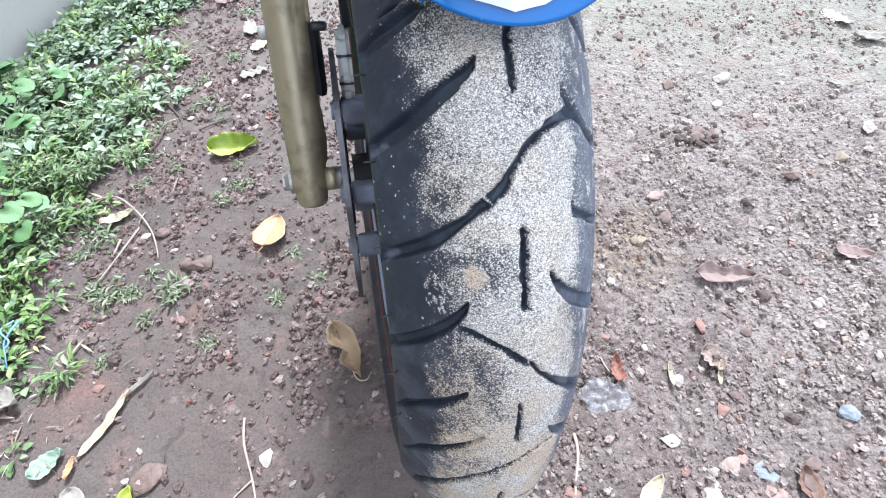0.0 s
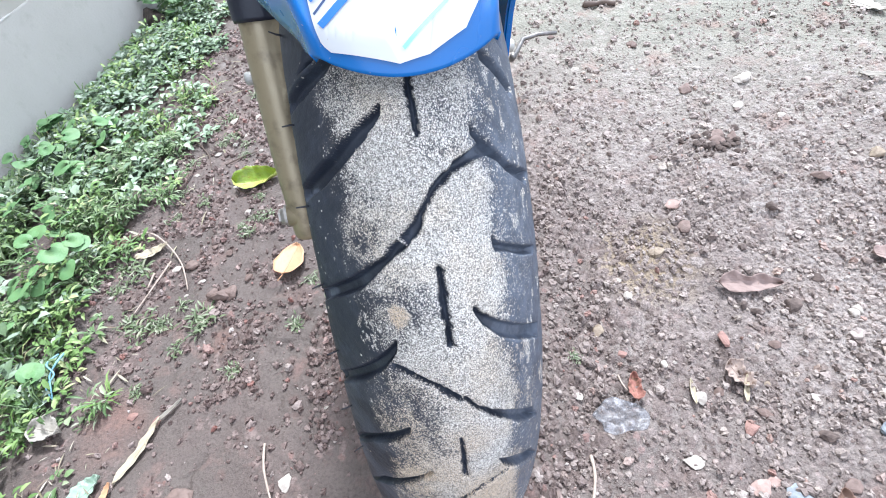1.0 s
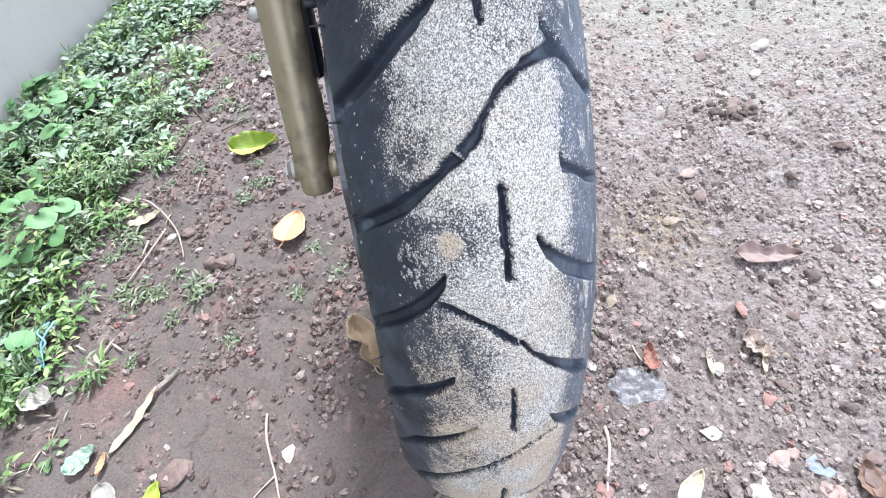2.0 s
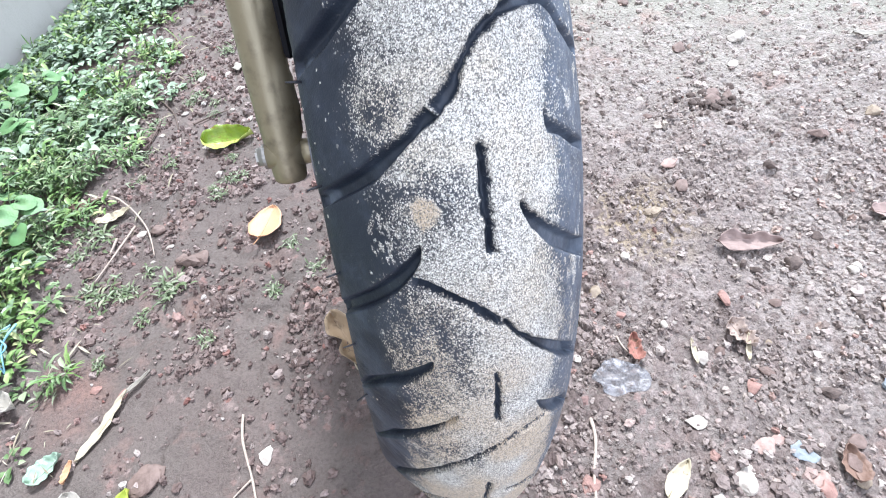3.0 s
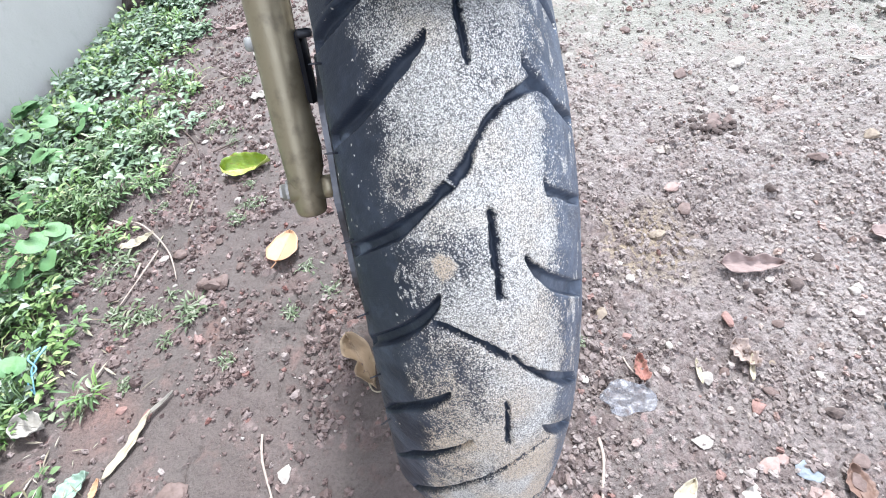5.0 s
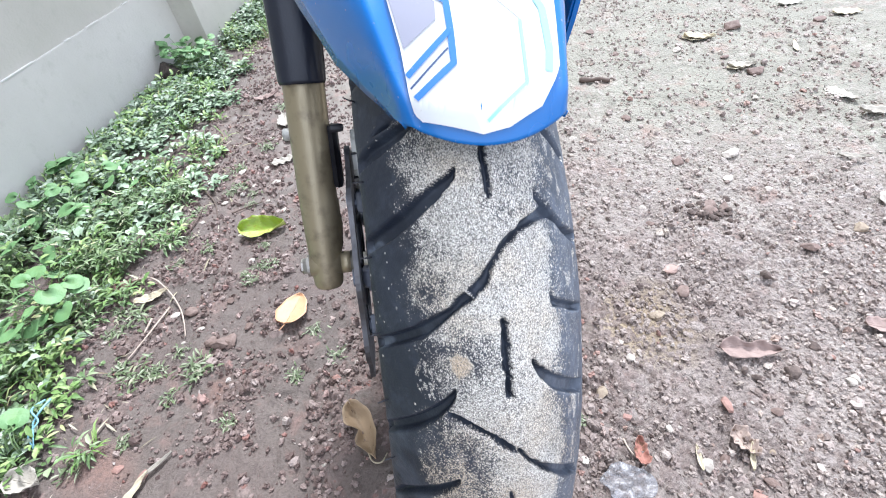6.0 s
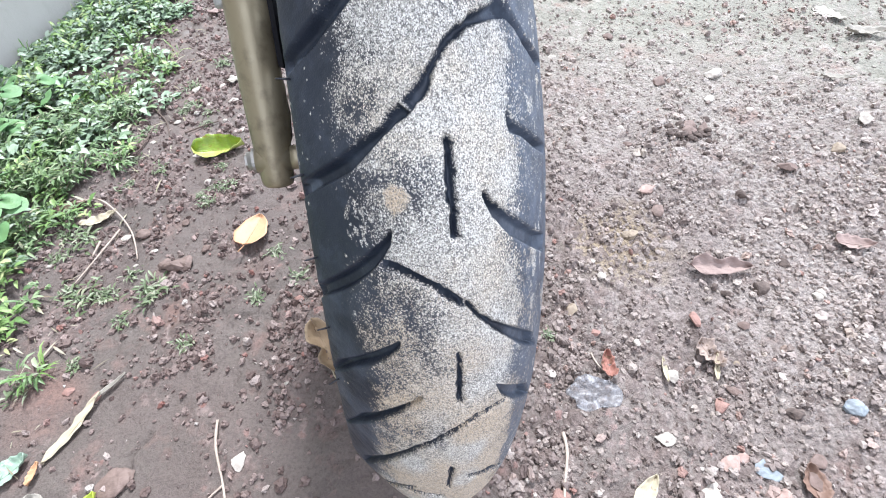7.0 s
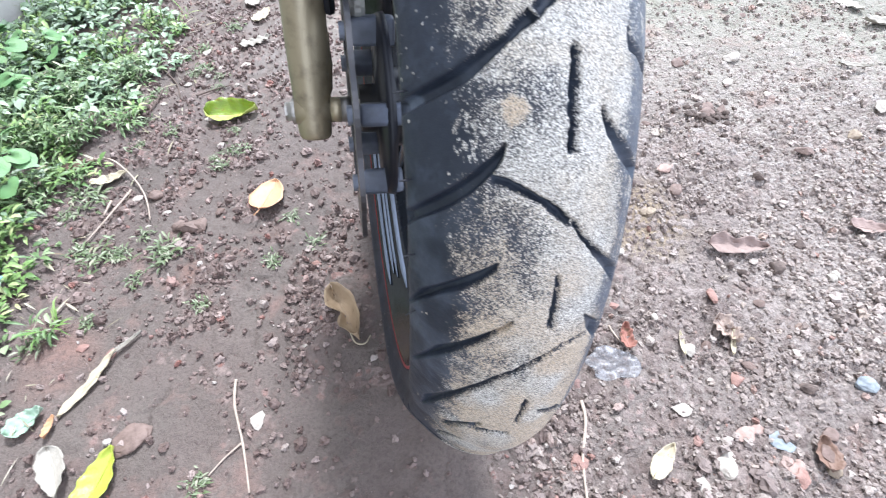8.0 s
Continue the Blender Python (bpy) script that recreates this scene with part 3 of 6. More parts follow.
def verge_places(rng, n, y0=-0.45, y1=2.6):
    y = rng.uniform(y0, y1, n)
    lo = WALL_AT.x + (y - WALL_AT.y) * WALL_ALONG.x / WALL_ALONG.y + 0.01
    hi = verge_x(y) + 0.06 * (value_noise(y, y * 0, 0.06, 31) - 0.5) * 2 + 0.02 * rng.randn(n)
    x = lo + (hi - lo) * rng.rand(n)
    return np.stack([x, y], 1), (hi - x)


def wall_gap(x, y):
    return (x - WALL_AT.x) * WALL_OUT.x + (y - WALL_AT.y) * WALL_OUT.y


# small bare spots where a leaf and a ribbon lie
CLEARINGS = ((-0.562, -0.008, 0.034), (-0.545, 0.055, 0.022))


def weed_clumps(name, n, seed, leaves, length, width, height, y0, y1, material, label, category, spread=0.010, lift=(0.0, 0.8), droop=0.7, edge=0.0):
    """Clumps of leaves that stand round short stems."""
    rng = np.random.RandomState(seed)
    xy, inner = verge_places(rng, n, y0, y1)
    keep = rng.rand(n) < 0.10 + 0.90 * smoothstep(inner + 0.34 * (value_noise(xy[:, 0], xy[:, 1], 0.055, seed) - 0.5), edge - 0.01, edge + 0.10)
    keep &= rng.rand(n) < 0.12 + smoothstep(value_noise(xy[:, 0], xy[:, 1], 0.09, 33), 0.22, 0.45)
    for x, y, r in CLEARINGS:
        keep &= np.hypot(xy[:, 0] - x, xy[:, 1] - y) > r
    xy, inner = xy[keep], inner[keep]
    tall = (0.35 + 0.65 * smoothstep(inner, 0.0, 0.15)) * (0.35 + 0.65 * smoothstep(wall_gap(xy[:, 0], xy[:, 1]), 0.0, 0.12)) * (0.6 + 0.8 * rng.rand(len(xy)))
    n = len(xy) * leaves
    c = np.repeat(xy, leaves, 0)
    t = np.repeat(tall, leaves)
    a = rng.rand(n) * 2 * np.pi
    off = spread * np.sqrt(rng.rand(n))
    z = ground_height(c[:, 0], c[:, 1]) + 0.001 + height * t * rng.rand(n) ** 0.8
    base = np.column_stack([c[:, 0] + off * np.cos(a), c[:, 1] + off * np.sin(a), z])
    along = a + rng.randn(n) * 0.5
    L = length * (0.5 + 0.8 * rng.rand(n))
    return scatter_leaves(name, base, along, L, L * width * (0.7 + 0.6 * rng.rand(n)), rng.uniform(*lift, n), rng.uniform(0.03, 0.3, n), material, label, category, droop)


weed_clumps("ground_cover", 1700, 11, 10, 0.0200, 0.58, 0.042, 0.52, 2.6, PALEGREENS, "low pale green weeds with small oval leaves", "weeds", 0.014, (-0.1, 0.6), 0.4)
weed_clumps("ground_cover", 1500, 12, 13, 0.0225, 0.20, 0.046, -0.5, 0.66, GREENS, "dense green weeds with narrow pointed leaves", "weeds", 0.008, (0.1, 0.9), 1.1)
weed_clumps("ground_cover", 980, 16, 12, 0.0165, 0.36, 0.048, -0.5, 0.50, FRESH, "bright green weeds with short oval leaves", "weeds", 0.011, (0.0, 0.8), 0.8, -0.02)
weed_clumps("ground_cover", 200, 17, 9, 0.0230, 0.50, 0.052, -0.5, 0.60, PALEGREENS, "pale green weeds with soft oval leaves", "weeds", 0.013, (0.0, 0.7), 0.8)
weed_clumps("ground_cover", 700, 13, 10, 0.013, 0.55, 0.012, -0.5, 2.6, GREENS, "tiny green seedlings along the edge of verge", "weeds", 0.012, (0.0, 0.6), 0.5, -0.07)
weed_clumps("ground_cover", 520, 15, 12, 0.017, 0.42, 0.050, 0.70, 2.6, FRESH, "fresh yellow green weeds among paler leaves", "weeds", 0.010, (0.1, 0.9), 0.7)
weed_clumps("ground_cover", 420, 18, 12, 0.0225, 0.26, 0.046, -1.6, -0.5, GREENS, "dense green weeds with narrow pointed leaves", "weeds", 0.009, (0.1, 0.9), 1.0)
weed_clumps("grass", 800, 14, 9, 0.030, 0.085, 0.006, -0.5, 2.4, BLADES, "thin green grass blades growing among weeds", "grass", 0.006, (0.3, 1.2), 1.2, -0.03)


def straw(n, seed):
    """Dead stalks and bleached scraps lying along the edge of the weeds."""
    rng = np.random.RandomState(seed)
    y = rng.uniform(-0.35, 1.7, n)
    x = verge_x(y) + 0.01 + 0.055 * rng.randn(n)
    L = 0.010 + 0.028 * rng.rand(n) ** 2
    base = np.column_stack([x, y, ground_height(x, y) + 0.002 + 0.004 * rng.rand(n)])
    scatter_leaves("straw", base, rng.rand(n) * 2 * np.pi, L, L * (0.04 + 0.09 * rng.rand(n)), rng.uniform(-0.05, 0.25, n), rng.uniform(0.0, 0.3, n), STRAW, "bleached straw and dead leaf scraps along the verge", "straw", 0.3)


straw(340, 44)


def broad_plant(x, y, seed, leaves=9, spread=0.06, size=0.03, height=0.07, material=None):
    """A small plant with rounded leaves on thin stems."""
    rr = random.Random(seed)
    z0 = ground_z(x, y)
    root = new("broadleaf_plant")
    root.location = (x, y, z0)
    for k in range(leaves):
        a = rr.uniform(0, 2 * math.pi)
        rad = spread * math.sqrt(rr.uniform(0.05, 1))
        top = Vector((rad * math.cos(a), rad * math.sin(a), height * rr.uniform(0.45, 1.0)))
        bm = bmesh.new()
        tube(bm, [(0, 0, -0.004), tuple(top * 0.55 + Vector((0, 0, 0.01))), tuple(top)], [0.0012, 0.001, 0.0008], 5)
        part("stem", bm, GREENS, root)
        bm = bmesh.new()
        s = size * rr.uniform(0.6, 1.15)
        turn = Matrix.Translation(top) @ Euler((rr.uniform(-0.5, 0.5), rr.uniform(-0.5, 0.5), a)).to_matrix().to_4x4()
        hub = bm.verts.new(turn @ Vector((0, 0, 0)))
        ring, rim = [], []
        for j in range(14):
            b = 2 * math.pi * j / 14
            w = s * (0.5 + 0.10 * math.cos(b) - (0.22 if j == 7 else 0)) * rr.uniform(0.94, 1.05)
            ring.append(bm.verts.new(turn @ Vector((0.25 * s + 0.55 * w * math.cos(b), 0.55 * w * math.sin(b) * 1.05, 0.10 * s * abs(math.sin(b))))))
            rim.append(bm.verts.new(turn @ Vector((0.25 * s + w * math.cos(b), w * math.sin(b) * 1.05, 0.10 * s * abs(math.sin(b)) - 0.06 * s + rr.uniform(-0.02, 0.03) * s))))
        for j in range(14):
            i = (j + 1) % 14
            bm.faces.new((hub, ring[j], ring[i]))
            bm.faces.new((ring[j], rim[j], rim[i], ring[i]))
        part("leaf", bm, material or BROAD, root)
    return tagged(root, "low weed with rounded pale green leaves", "plant", "weeds in the verge")


PLANTS = [(-0.71, 0.558, 3, 0.050), (-0.666, 0.598, 3, 0.046), (-0.681, 0.715, 4, 0.046), (-0.86, 0.785, 7, 0.050), (-0.825, 0.696, 8, 0.048), (-0.657, 0.351, 6, 0.046), (-0.625, 0.321, 4, 0.042),
          (-0.671, 0.315, 6, 0.044), (-0.669, 0.229, 4, 0.042), (-0.590, 0.038, 3, 0.036), (-0.818, 0.579, 7, 0.048), (-0.766, 0.685, 5, 0.042), (-0.626, 0.662, 2, 0.034), (-0.74, 0.16, 6, 0.044),
          (-0.70, 0.02, 6, 0.042), (-0.61, -0.08, 4, 0.036), (-0.67, -0.16, 6, 0.044), (-0.62, 1.30, 7, 0.030), (-0.58, 1.40, 7, 0.028), (-0.72, 0.46, 5, 0.046)]
broad_plant(-0.600, 1.385, 141, leaves=44, spread=0.085, size=0.034, height=0.105)
for k, (x, y, n, size) in enumerate(PLANTS):
    broad_plant(x, y, 100 + k, leaves=n, spread=0.02 + 0.007 * n, size=0.88 * size, height=(0.06 + 0.01 * (k % 3)) * (1 if y < 1.1 else 0.6))


def weed_tuft(x, y, seed, leaves=16, size=0.02):
    """A small rosette of narrow leaves."""
    rr = np.random.RandomState(seed)
    root = new("weed_tuft")
    root.location = (x, y, ground_z(x, y))
    base = np.column_stack([rr.randn(leaves, 2) * size * 0.5, 0.001 + 0.003 * rr.rand(leaves)])
    ob = scatter_leaves("leaf_rosette", base, rr.rand(leaves) * 2 * np.pi, size * (0.35 + 0.65 * rr.rand(leaves)), size * (0.08 + 0.15 * rr.rand(leaves)),
                        rr.uniform(0.05, 0.7, leaves), rr.uniform(0.1, 0.3, leaves), DULL, "", "", 0.8)
    ob.parent = root
    return tagged(root, "small green weed seedling growing in bare earth", "weed", "weed seedlings")


TUFTS = [(-0.283, 0.352, 0.020), (-0.169, 0.171, 0.022), (-0.364, 0.150, 0.036), (-0.198, 0.088, 0.02), (-0.131, 0.109, 0.02), (-0.47, 0.150, 0.036), (-0.297, 0.033, 0.02),
         (-0.273, -0.203, 0.018), (-0.40, 0.10, 0.022), (-0.35, 0.62, 0.03), (-0.30, 0.78, 0.03), (-0.45, 0.04, 0.018), (-0.52, 0.02, 0.03), (-0.32, 0.56, 0.018), (-0.28, 1.0, 0.03), (0.20, -0.075, 0.012), (-0.277, 0.41, 0.018), (-0.256, 0.344, 0.022), (-0.294, 0.318, 0.02), (-0.308, 0.337, 0.014), (-0.438, 0.565, 0.026), (-0.373, 0.617, 0.022), (-0.369, 0.711, 0.03), (-0.394, 0.429, 0.022), (-0.537, 0.257, 0.026), (-0.507, 0.284, 0.04), (-0.535, 0.313, 0.026), (-0.429, 0.153, 0.02), (-0.398, 0.184, 0.02), (-0.355, 0.135, 0.03), (-0.498, 0.176, 0.026), (-0.443, 0.155, 0.018), (-0.319, 0.595, 0.02), (-0.405, 0.682, 0.024), (-0.451, 0.403, 0.026), (-0.448, 0.473, 0.02)]
for k, (x, y, s) in enumerate(TUFTS):
    weed_tuft(x, y, 300 + k, 38 + 7 * (k % 4), s * 0.66)


# ---- the motorcycle's front end ----
RAD = 0.30
AXLE = Vector((0.0372, 0.0006, 0.3004))
LEAN = math.atan2(0.12256, 0.99246)
WHEEL = Matrix.Translation(AXLE) @ Matrix.Rotation(LEAN, 4, "Y")
bike = new("motorcycle")
bike.matrix_world = WHEEL @ Matrix.Translation((0, 0, -RAD))
tagged(bike, "parked blue motorcycle front wheel with bronze fork and dusty tyre", "motorcycle")


def bike_part(name, bm, material, label="", smooth=True, parent=None):
    """A part in wheel coordinates: x along the axle, y to the rear, z up, from the axle's middle."""
    ob = part(name, bm, material, parent or bike, label, smooth)
    if parent is None:
        ob.location = (0, 0, RAD)
    return ob


# tyre section: a rounded crown
SEC_A, SEC_B, SEC_N = 0.0523, 0.0595, 1.7125
_ph = np.linspace(-math.pi / 2, math.pi / 2, 4001)
_su = SEC_A * np.sign(np.sin(_ph)) * np.abs(np.sin(_ph)) ** (2 / SEC_N)
_sr = RAD - SEC_B + SEC_B * np.abs(np.cos(_ph)) ** (2 / SEC_N)
_arc = np.concatenate([[0], np.cumsum(np.hypot(np.diff(_su), np.diff(_sr)))])
_arc = (_arc - _arc[2000]) * 1000
GROOVES = []


def groove(depth, *outline):
    """A groove of that depth in mm: its outline as (round the tyre, across the tread) in mm."""
    GROOVES.append((depth, np.array(outline, float)))


groove(5, (268.3, -14.1), (264.7, -13.9), (260.9, -17.1), (256.4, -23), (250.8, -32.4), (248.4, -37.1), (243.2, -48.8), (237.6, -68), (245, -68), (247.8, -60), (253, -47.9), (257.9, -36.4), (262.8, -26.7), (266, -18.6))
groove(4, (249.9, 25), (245.8, 17.1), (243.4, 11.4), (241, 9), (238.6, 4.1), (235, 0.9), (231.5, -1.3), (227.5, -5.1), (224.7, -7.2), (221.0, -11.6), (218.2, -14.8), (215.4, -11.2), (217.9, -7.4), (221.0, -4.6), (226.3, -2.9), (230.5, 0.2), (234, 3.3), (236.8, 7.3), (239.8, 10.7), (240.6, 13.9), (243.3, 21.4), (244.7, 27.8))
groove(5, (217.6, -16.5), (215, -12.2), (212.2, -16.2), (208.6, -21.5), (201.2, -31.4), (197.4, -37.1), (192.6, -50.5), (185.2, -69.5), (191, -70), (197.9, -52.4), (202.4, -41.2), (206.8, -32.5), (211.4, -22.9), (215.2, -19.3))
groove(5, (257.4, 20.9), (253, 25), (249.3, 30), (244.8, 35.9), (240.2, 44), (237, 62), (231, 58), (235.4, 45.1), (238.5, 38.2), (242.6, 33.3), (244.9, 27.2), (249.1, 24.1), (252.4, 21))
groove(4, (212.8, 24), (208.9, 28.8), (205.6, 38.5), (199.1, 58.5), (196, 57.1), (199.7, 42.9), (204.7, 31.7), (205.7, 25.5), (209.6, 24.1))
groove(4, (186.9, 11.1), (183, 14.9), (176, 23.9), (167.6, 37.4), (158.7, 54.5), (150.7, 53.8), (160.3, 36.8), (168.9, 23.2), (178.3, 14.3), (183.1, 11.3))
groove(5, (206.2, -0.4), (204, 1.0), (193, 0.8), (184, 1.0), (172.4, 0.9), (172.8, -1.7), (186.2, -2.0), (196.8, -1.9), (204.8, -1.7))
groove(5, (176, -23), (170.8, -23.9), (166.2, -26.8), (162.3, -30.2), (156.3, -36.3), (148.7, -46.7), (139.4, -60.9), (132, -72), (140, -70), (157.5, -44.4), (164.9, -34.5), (170.3, -28.8), (174.3, -24.8))
groove(4, (164.8, -28.7), (163.6, -21.4), (160.8, -15.8), (158, -10.5), (153.8, -3.6), (149.4, 1.4), (145.9, 1.2), (150, -3.9), (155.4, -10.8), (157.4, -16.3), (160.2, -21.9), (161.6, -28.1))
groove(4, (149.1, 2.2), (142.1, 7.8), (135.5, 15.1), (128.3, 24.8), (112, 44.5), (99.1, 50.3), (109.8, 37.4), (125.9, 21.1), (134.5, 12.4), (141.9, 5.5), (146.3, 2))
groove(4, (130, -24), (126.1, -24.5), (120.1, -30), (112.4, -39.2), (103.8, -50.6), (83.5, -70.3), (101.5, -59.2), (116.3, -41.5), (123.9, -32))
groove(4, (127.3, -1.8), (126.9, -0.4), (118.8, 0), (100.2, 0), (100.8, -2.4), (113.2, -2.1))
groove(4, (103.3, -16.3), (101.4, -16.4), (93.6, -23.3), (85.6, -29.1), (75.1, -38.9), (59.3, -51.7), (42.1, -64.3), (69.1, -50), (85.1, -34.7), (94.2, -25.7))
groove(3.5, (88.4, 24.4), (91.2, 18.5), (91.8, 6.5), (87.2, -0.9), (78.9, -10.1), (68, -20.2), (50.8, -32.3), (32, -44), (12, -54.5), (-6.6, -56.8), (21, -45.1), (44.2, -32.8), (63.4, -20.4), (75.1, -10.2), (83.8, -0.9), (88.5, 6.5), (87.4, 18.7))
groove(4, (102.7, 16.5), (92.5, 28.4), (79.3, 42.4), (58, 52), (68, 42), (81.7, 29.6), (93.4, 20.2))
groove(3.5, (54.7, -4.8), (52.6, -3.0), (31.1, -4.1), (31, -6.2))
groove(3.5, (-5.2, -42.4), (11, -31.8), (22, -21.9), (18.6, -21.4), (4.8, -31.1), (-11.7, -41.7))
groove(3.5, (12.6, -27.7), (17, -18.2), (20.1, -6.9), (16.3, -6.3), (11.8, -17.4), (8.2, -27.1))
groove(3.5, (-60, -44), (-36, -36), (-19.6, -27.9), (-25.5, -27.1), (-44, -34), (-70, -43))
groove(3.5, (43.4, 3), (35.2, 17.7), (15, 30), (38.1, 5.8))
groove(4, (277.6, -2.4), (277.3, -0.4), (268.1, -0.5), (261.9, 0), (253.9, -0.4), (254.5, -2), (261.3, -2.9), (268.5, -3.3))
groove(5, (291, -30.2), (287.7, -36), (285, -49.2), (282, -66), (289, -68), (292.8, -57.1), (294.8, -42.6), (295.6, -36.2))
groove(5, (290, 31.8), (287.4, 40.5), (282.6, 50.1), (277.7, 58), (272.5, 54), (280.1, 41.4), (284.1, 32.6))


def inside_depth(px, py, poly):
    """Signed distance to a polygon's outline: positive inside."""
    d2 = np.full(px.shape, 1e9)
    inside = np.zeros(px.shape, bool)
    for (x0, y0), (x1, y1) in zip(poly, np.roll(poly, -1, 0)):
        ex, ey = x1 - x0, y1 - y0
        t = np.clip(((px - x0) * ex + (py - y0) * ey) / (ex * ex + ey * ey + 1e-12), 0, 1)
        d2 = np.minimum(d2, (px - x0 - t * ex) ** 2 + (py - y0 - t * ey) ** 2)
        cross = ((y0 > py) != (y1 > py)) & (px < (x1 - x0) * (py - y0) / (y1 - y0 + 1e-12) + x0)
        inside ^= cross
    return np.where(inside, 1, -1) * np.sqrt(d2)


def build_tyre():
    whole = 2 * math.pi * RAD * 1000
    s = np.concatenate([np.arange(-70, 300, 0.62), np.arange(300, whole - 70 - 1, 2.6)])
    v = np.concatenate([np.arange(-80, -66, 1.5), np.arange(-66, 62, 0.74), np.arange(62, 80.1, 1.5)])
    sg, vg = np.meshgrid(s, v, indexing="ij")
    # away from the part with the worn marks the same pattern goes on in repeats
    sp = np.where(sg > 296, 125 + np.mod(sg - 125, 145), sg)
    cut = np.zeros(sg.shape)
    caked = 1.3 * smoothstep(-np.abs(vg + 2), -26, -12)
    wob_s = sp + caked * (value_noise(sg, vg, 2.0, 51) - 0.5)
    wob_v = vg + caked * (value_noise(sg, vg, 2.0, 52) - 0.5)
    for depth, poly in GROOVES:
        lo, hi = poly.min(0) - 3, poly.max(0) + 3
        m = (wob_s > lo[0]) & (wob_s < hi[0]) & (wob_v > lo[1]) & (wob_v < hi[1])
        if m.any():
            d = inside_depth(wob_s[m], wob_v[m], poly)
            shoulder = 1 - 0.45 * smoothstep(np.abs(wob_v[m]), 48, 72)
            cut[m] = np.maximum(cut[m], 1.18 * depth * smoothstep(d, -0.75, 1.15) * shoulder)
    u = np.interp(vg, _arc, _su)
    r = np.interp(vg, _arc, _sr)
    # the surface's own normal across the section
    du, dr = np.gradient(np.interp(v, _arc, _su), v), np.gradient(np.interp(v, _arc, _sr), v)
    size = np.hypot(du, dr)
    nu, nr = -dr / size, du / size
    # fuller shoulder on the side that bears the lean, then the sidewall draws in
    fuller = np.where(vg < 0, 0.058, 0.012)
    u = u * (1 + fuller * smoothstep(0.279 - r, 0.0, 0.019)) * (1 - 0.19 * smoothstep(0.2595 - r, 0.0, 0.020))
    worn = 0.25 * (value_noise(sg, vg, 9, 53) - 0.5) + 0.18 * (value_noise(sg, vg, 1.8, 54) - 0.5)
    # the tread sags a little below its foremost point
    behind = -np.where(sg > 1000, sg - whole, sg)
    sag = 4.6 * smoothstep(behind, -4, 48) * (1 - smoothstep(behind, 110, 300))
    off = (-cut + worn - sag) / 1000
    u, r = u + nu * off, r + nr * off
    # sidewalls down to the bead on both sides
    bead = [(0.0430, 0.2385), (0.0425, 0.2355), (0.0412, 0.2330), (0.0390, 0.2312), (0.035, 0.2300)]
    left = np.array([(-a, b) for a, b in bead[::-1]])
    right = np.array(bead)
    ones = np.ones((len(s), 1))
    u = np.hstack([ones * left[:, 0], u, ones * right[:, 0]])
    r = np.hstack([ones * left[:, 1], r, ones * right[:, 1]])
    pad = np.zeros((len(s), len(bead)))
    cut = np.hstack([pad, cut, pad])
    vg = np.hstack([pad - 85, vg, pad + 85])
    sg = np.repeat(s[:, None], u.shape[1], 1)
    th = sg / 1000 / RAD
    verts = np.stack([u, -r * np.cos(th), r * np.sin(th)], -1)
    rows, cols = u.shape
    me = raw_mesh("tyre", verts.reshape(-1, 3), grid_faces(rows, cols, True)[:, ::-1])
    # sand clings to the flat of the tread, thin on the shoulders, none in the grooves
    n1 = value_noise(sg, vg, 16, 61) - 0.5
    n2 = value_noise(sg, vg, 5, 62) - 0.5
    n3 = value_noise(sg, vg, 2, 63) - 0.5
    ragged = 12 * n1 + 8 * n2 + 5 * n3
    left_edge = np.interp(sg, [0, 60, 110, 160, 220, 300], [-38, -35, -31, -31, -32, -30])
    cover = smoothstep(vg + ragged, left_edge - 15, left_edge + 19) * (1 - 0.86 * smoothstep(vg + ragged, 21, 34)) * (1 - smoothstep(vg + ragged, 48, 62))
    fill = 0.76 + 0.90 * (value_noise(sg, vg, 22, 64) - 0.5) + 0.42 * n2 + 0.25 * n1
    fill = fill + 0.24 * np.exp(-((vg - 6) / 17) ** 2) + 0.22 * smoothstep(-sg, -175, -70)
    dust = np.clip(cover * fill, 0, 1.0) * (1 - smoothstep(cut, 0.6, 1.8))
    sparse = np.clip(0.45 * smoothstep(-np.abs(vg), -64, -25) + 0.4 * (n1 > 0.12), 0, 1) * (1 - 0.8 * smoothstep(cut, 0.5, 1.6))
    # dust film and painted sheen on right shoulder; groove floors lightened as if lit
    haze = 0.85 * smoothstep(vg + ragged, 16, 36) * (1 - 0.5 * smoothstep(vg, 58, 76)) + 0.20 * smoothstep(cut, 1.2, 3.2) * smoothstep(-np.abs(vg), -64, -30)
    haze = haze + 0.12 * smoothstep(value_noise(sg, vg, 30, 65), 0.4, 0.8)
    streak = smoothstep(value_noise(sg * 0.55, vg * 1.6, 3.4, 67), 0.62, 0.85) * smoothstep(vg, 28, 36) * (1 - smoothstep(vg, 60, 72)) * smoothstep(value_noise(sg, vg, 18, 68), 0.35, 0.6)
    dust = np.maximum(dust, 0.75 * streak * (1 - smoothstep(cut, 0.6, 1.8)))
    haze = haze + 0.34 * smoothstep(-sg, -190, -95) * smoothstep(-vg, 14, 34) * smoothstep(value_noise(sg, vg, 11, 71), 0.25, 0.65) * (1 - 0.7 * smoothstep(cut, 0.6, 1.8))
    # scuffed sand beside a groove on the shoulder
    scuffs = smoothstep(value_noise(sg * 0.5 + vg * 0.3, vg * 1.2, 1.5, 69), 0.50, 0.70) * smoothstep(-np.hypot((sg - 178) / 10, (vg + 35) / 8), -1.2, -0.7)
    dust = np.maximum(dust, 0.70 * scuffs * (1 - smoothstep(cut, 0.6, 1.8)))
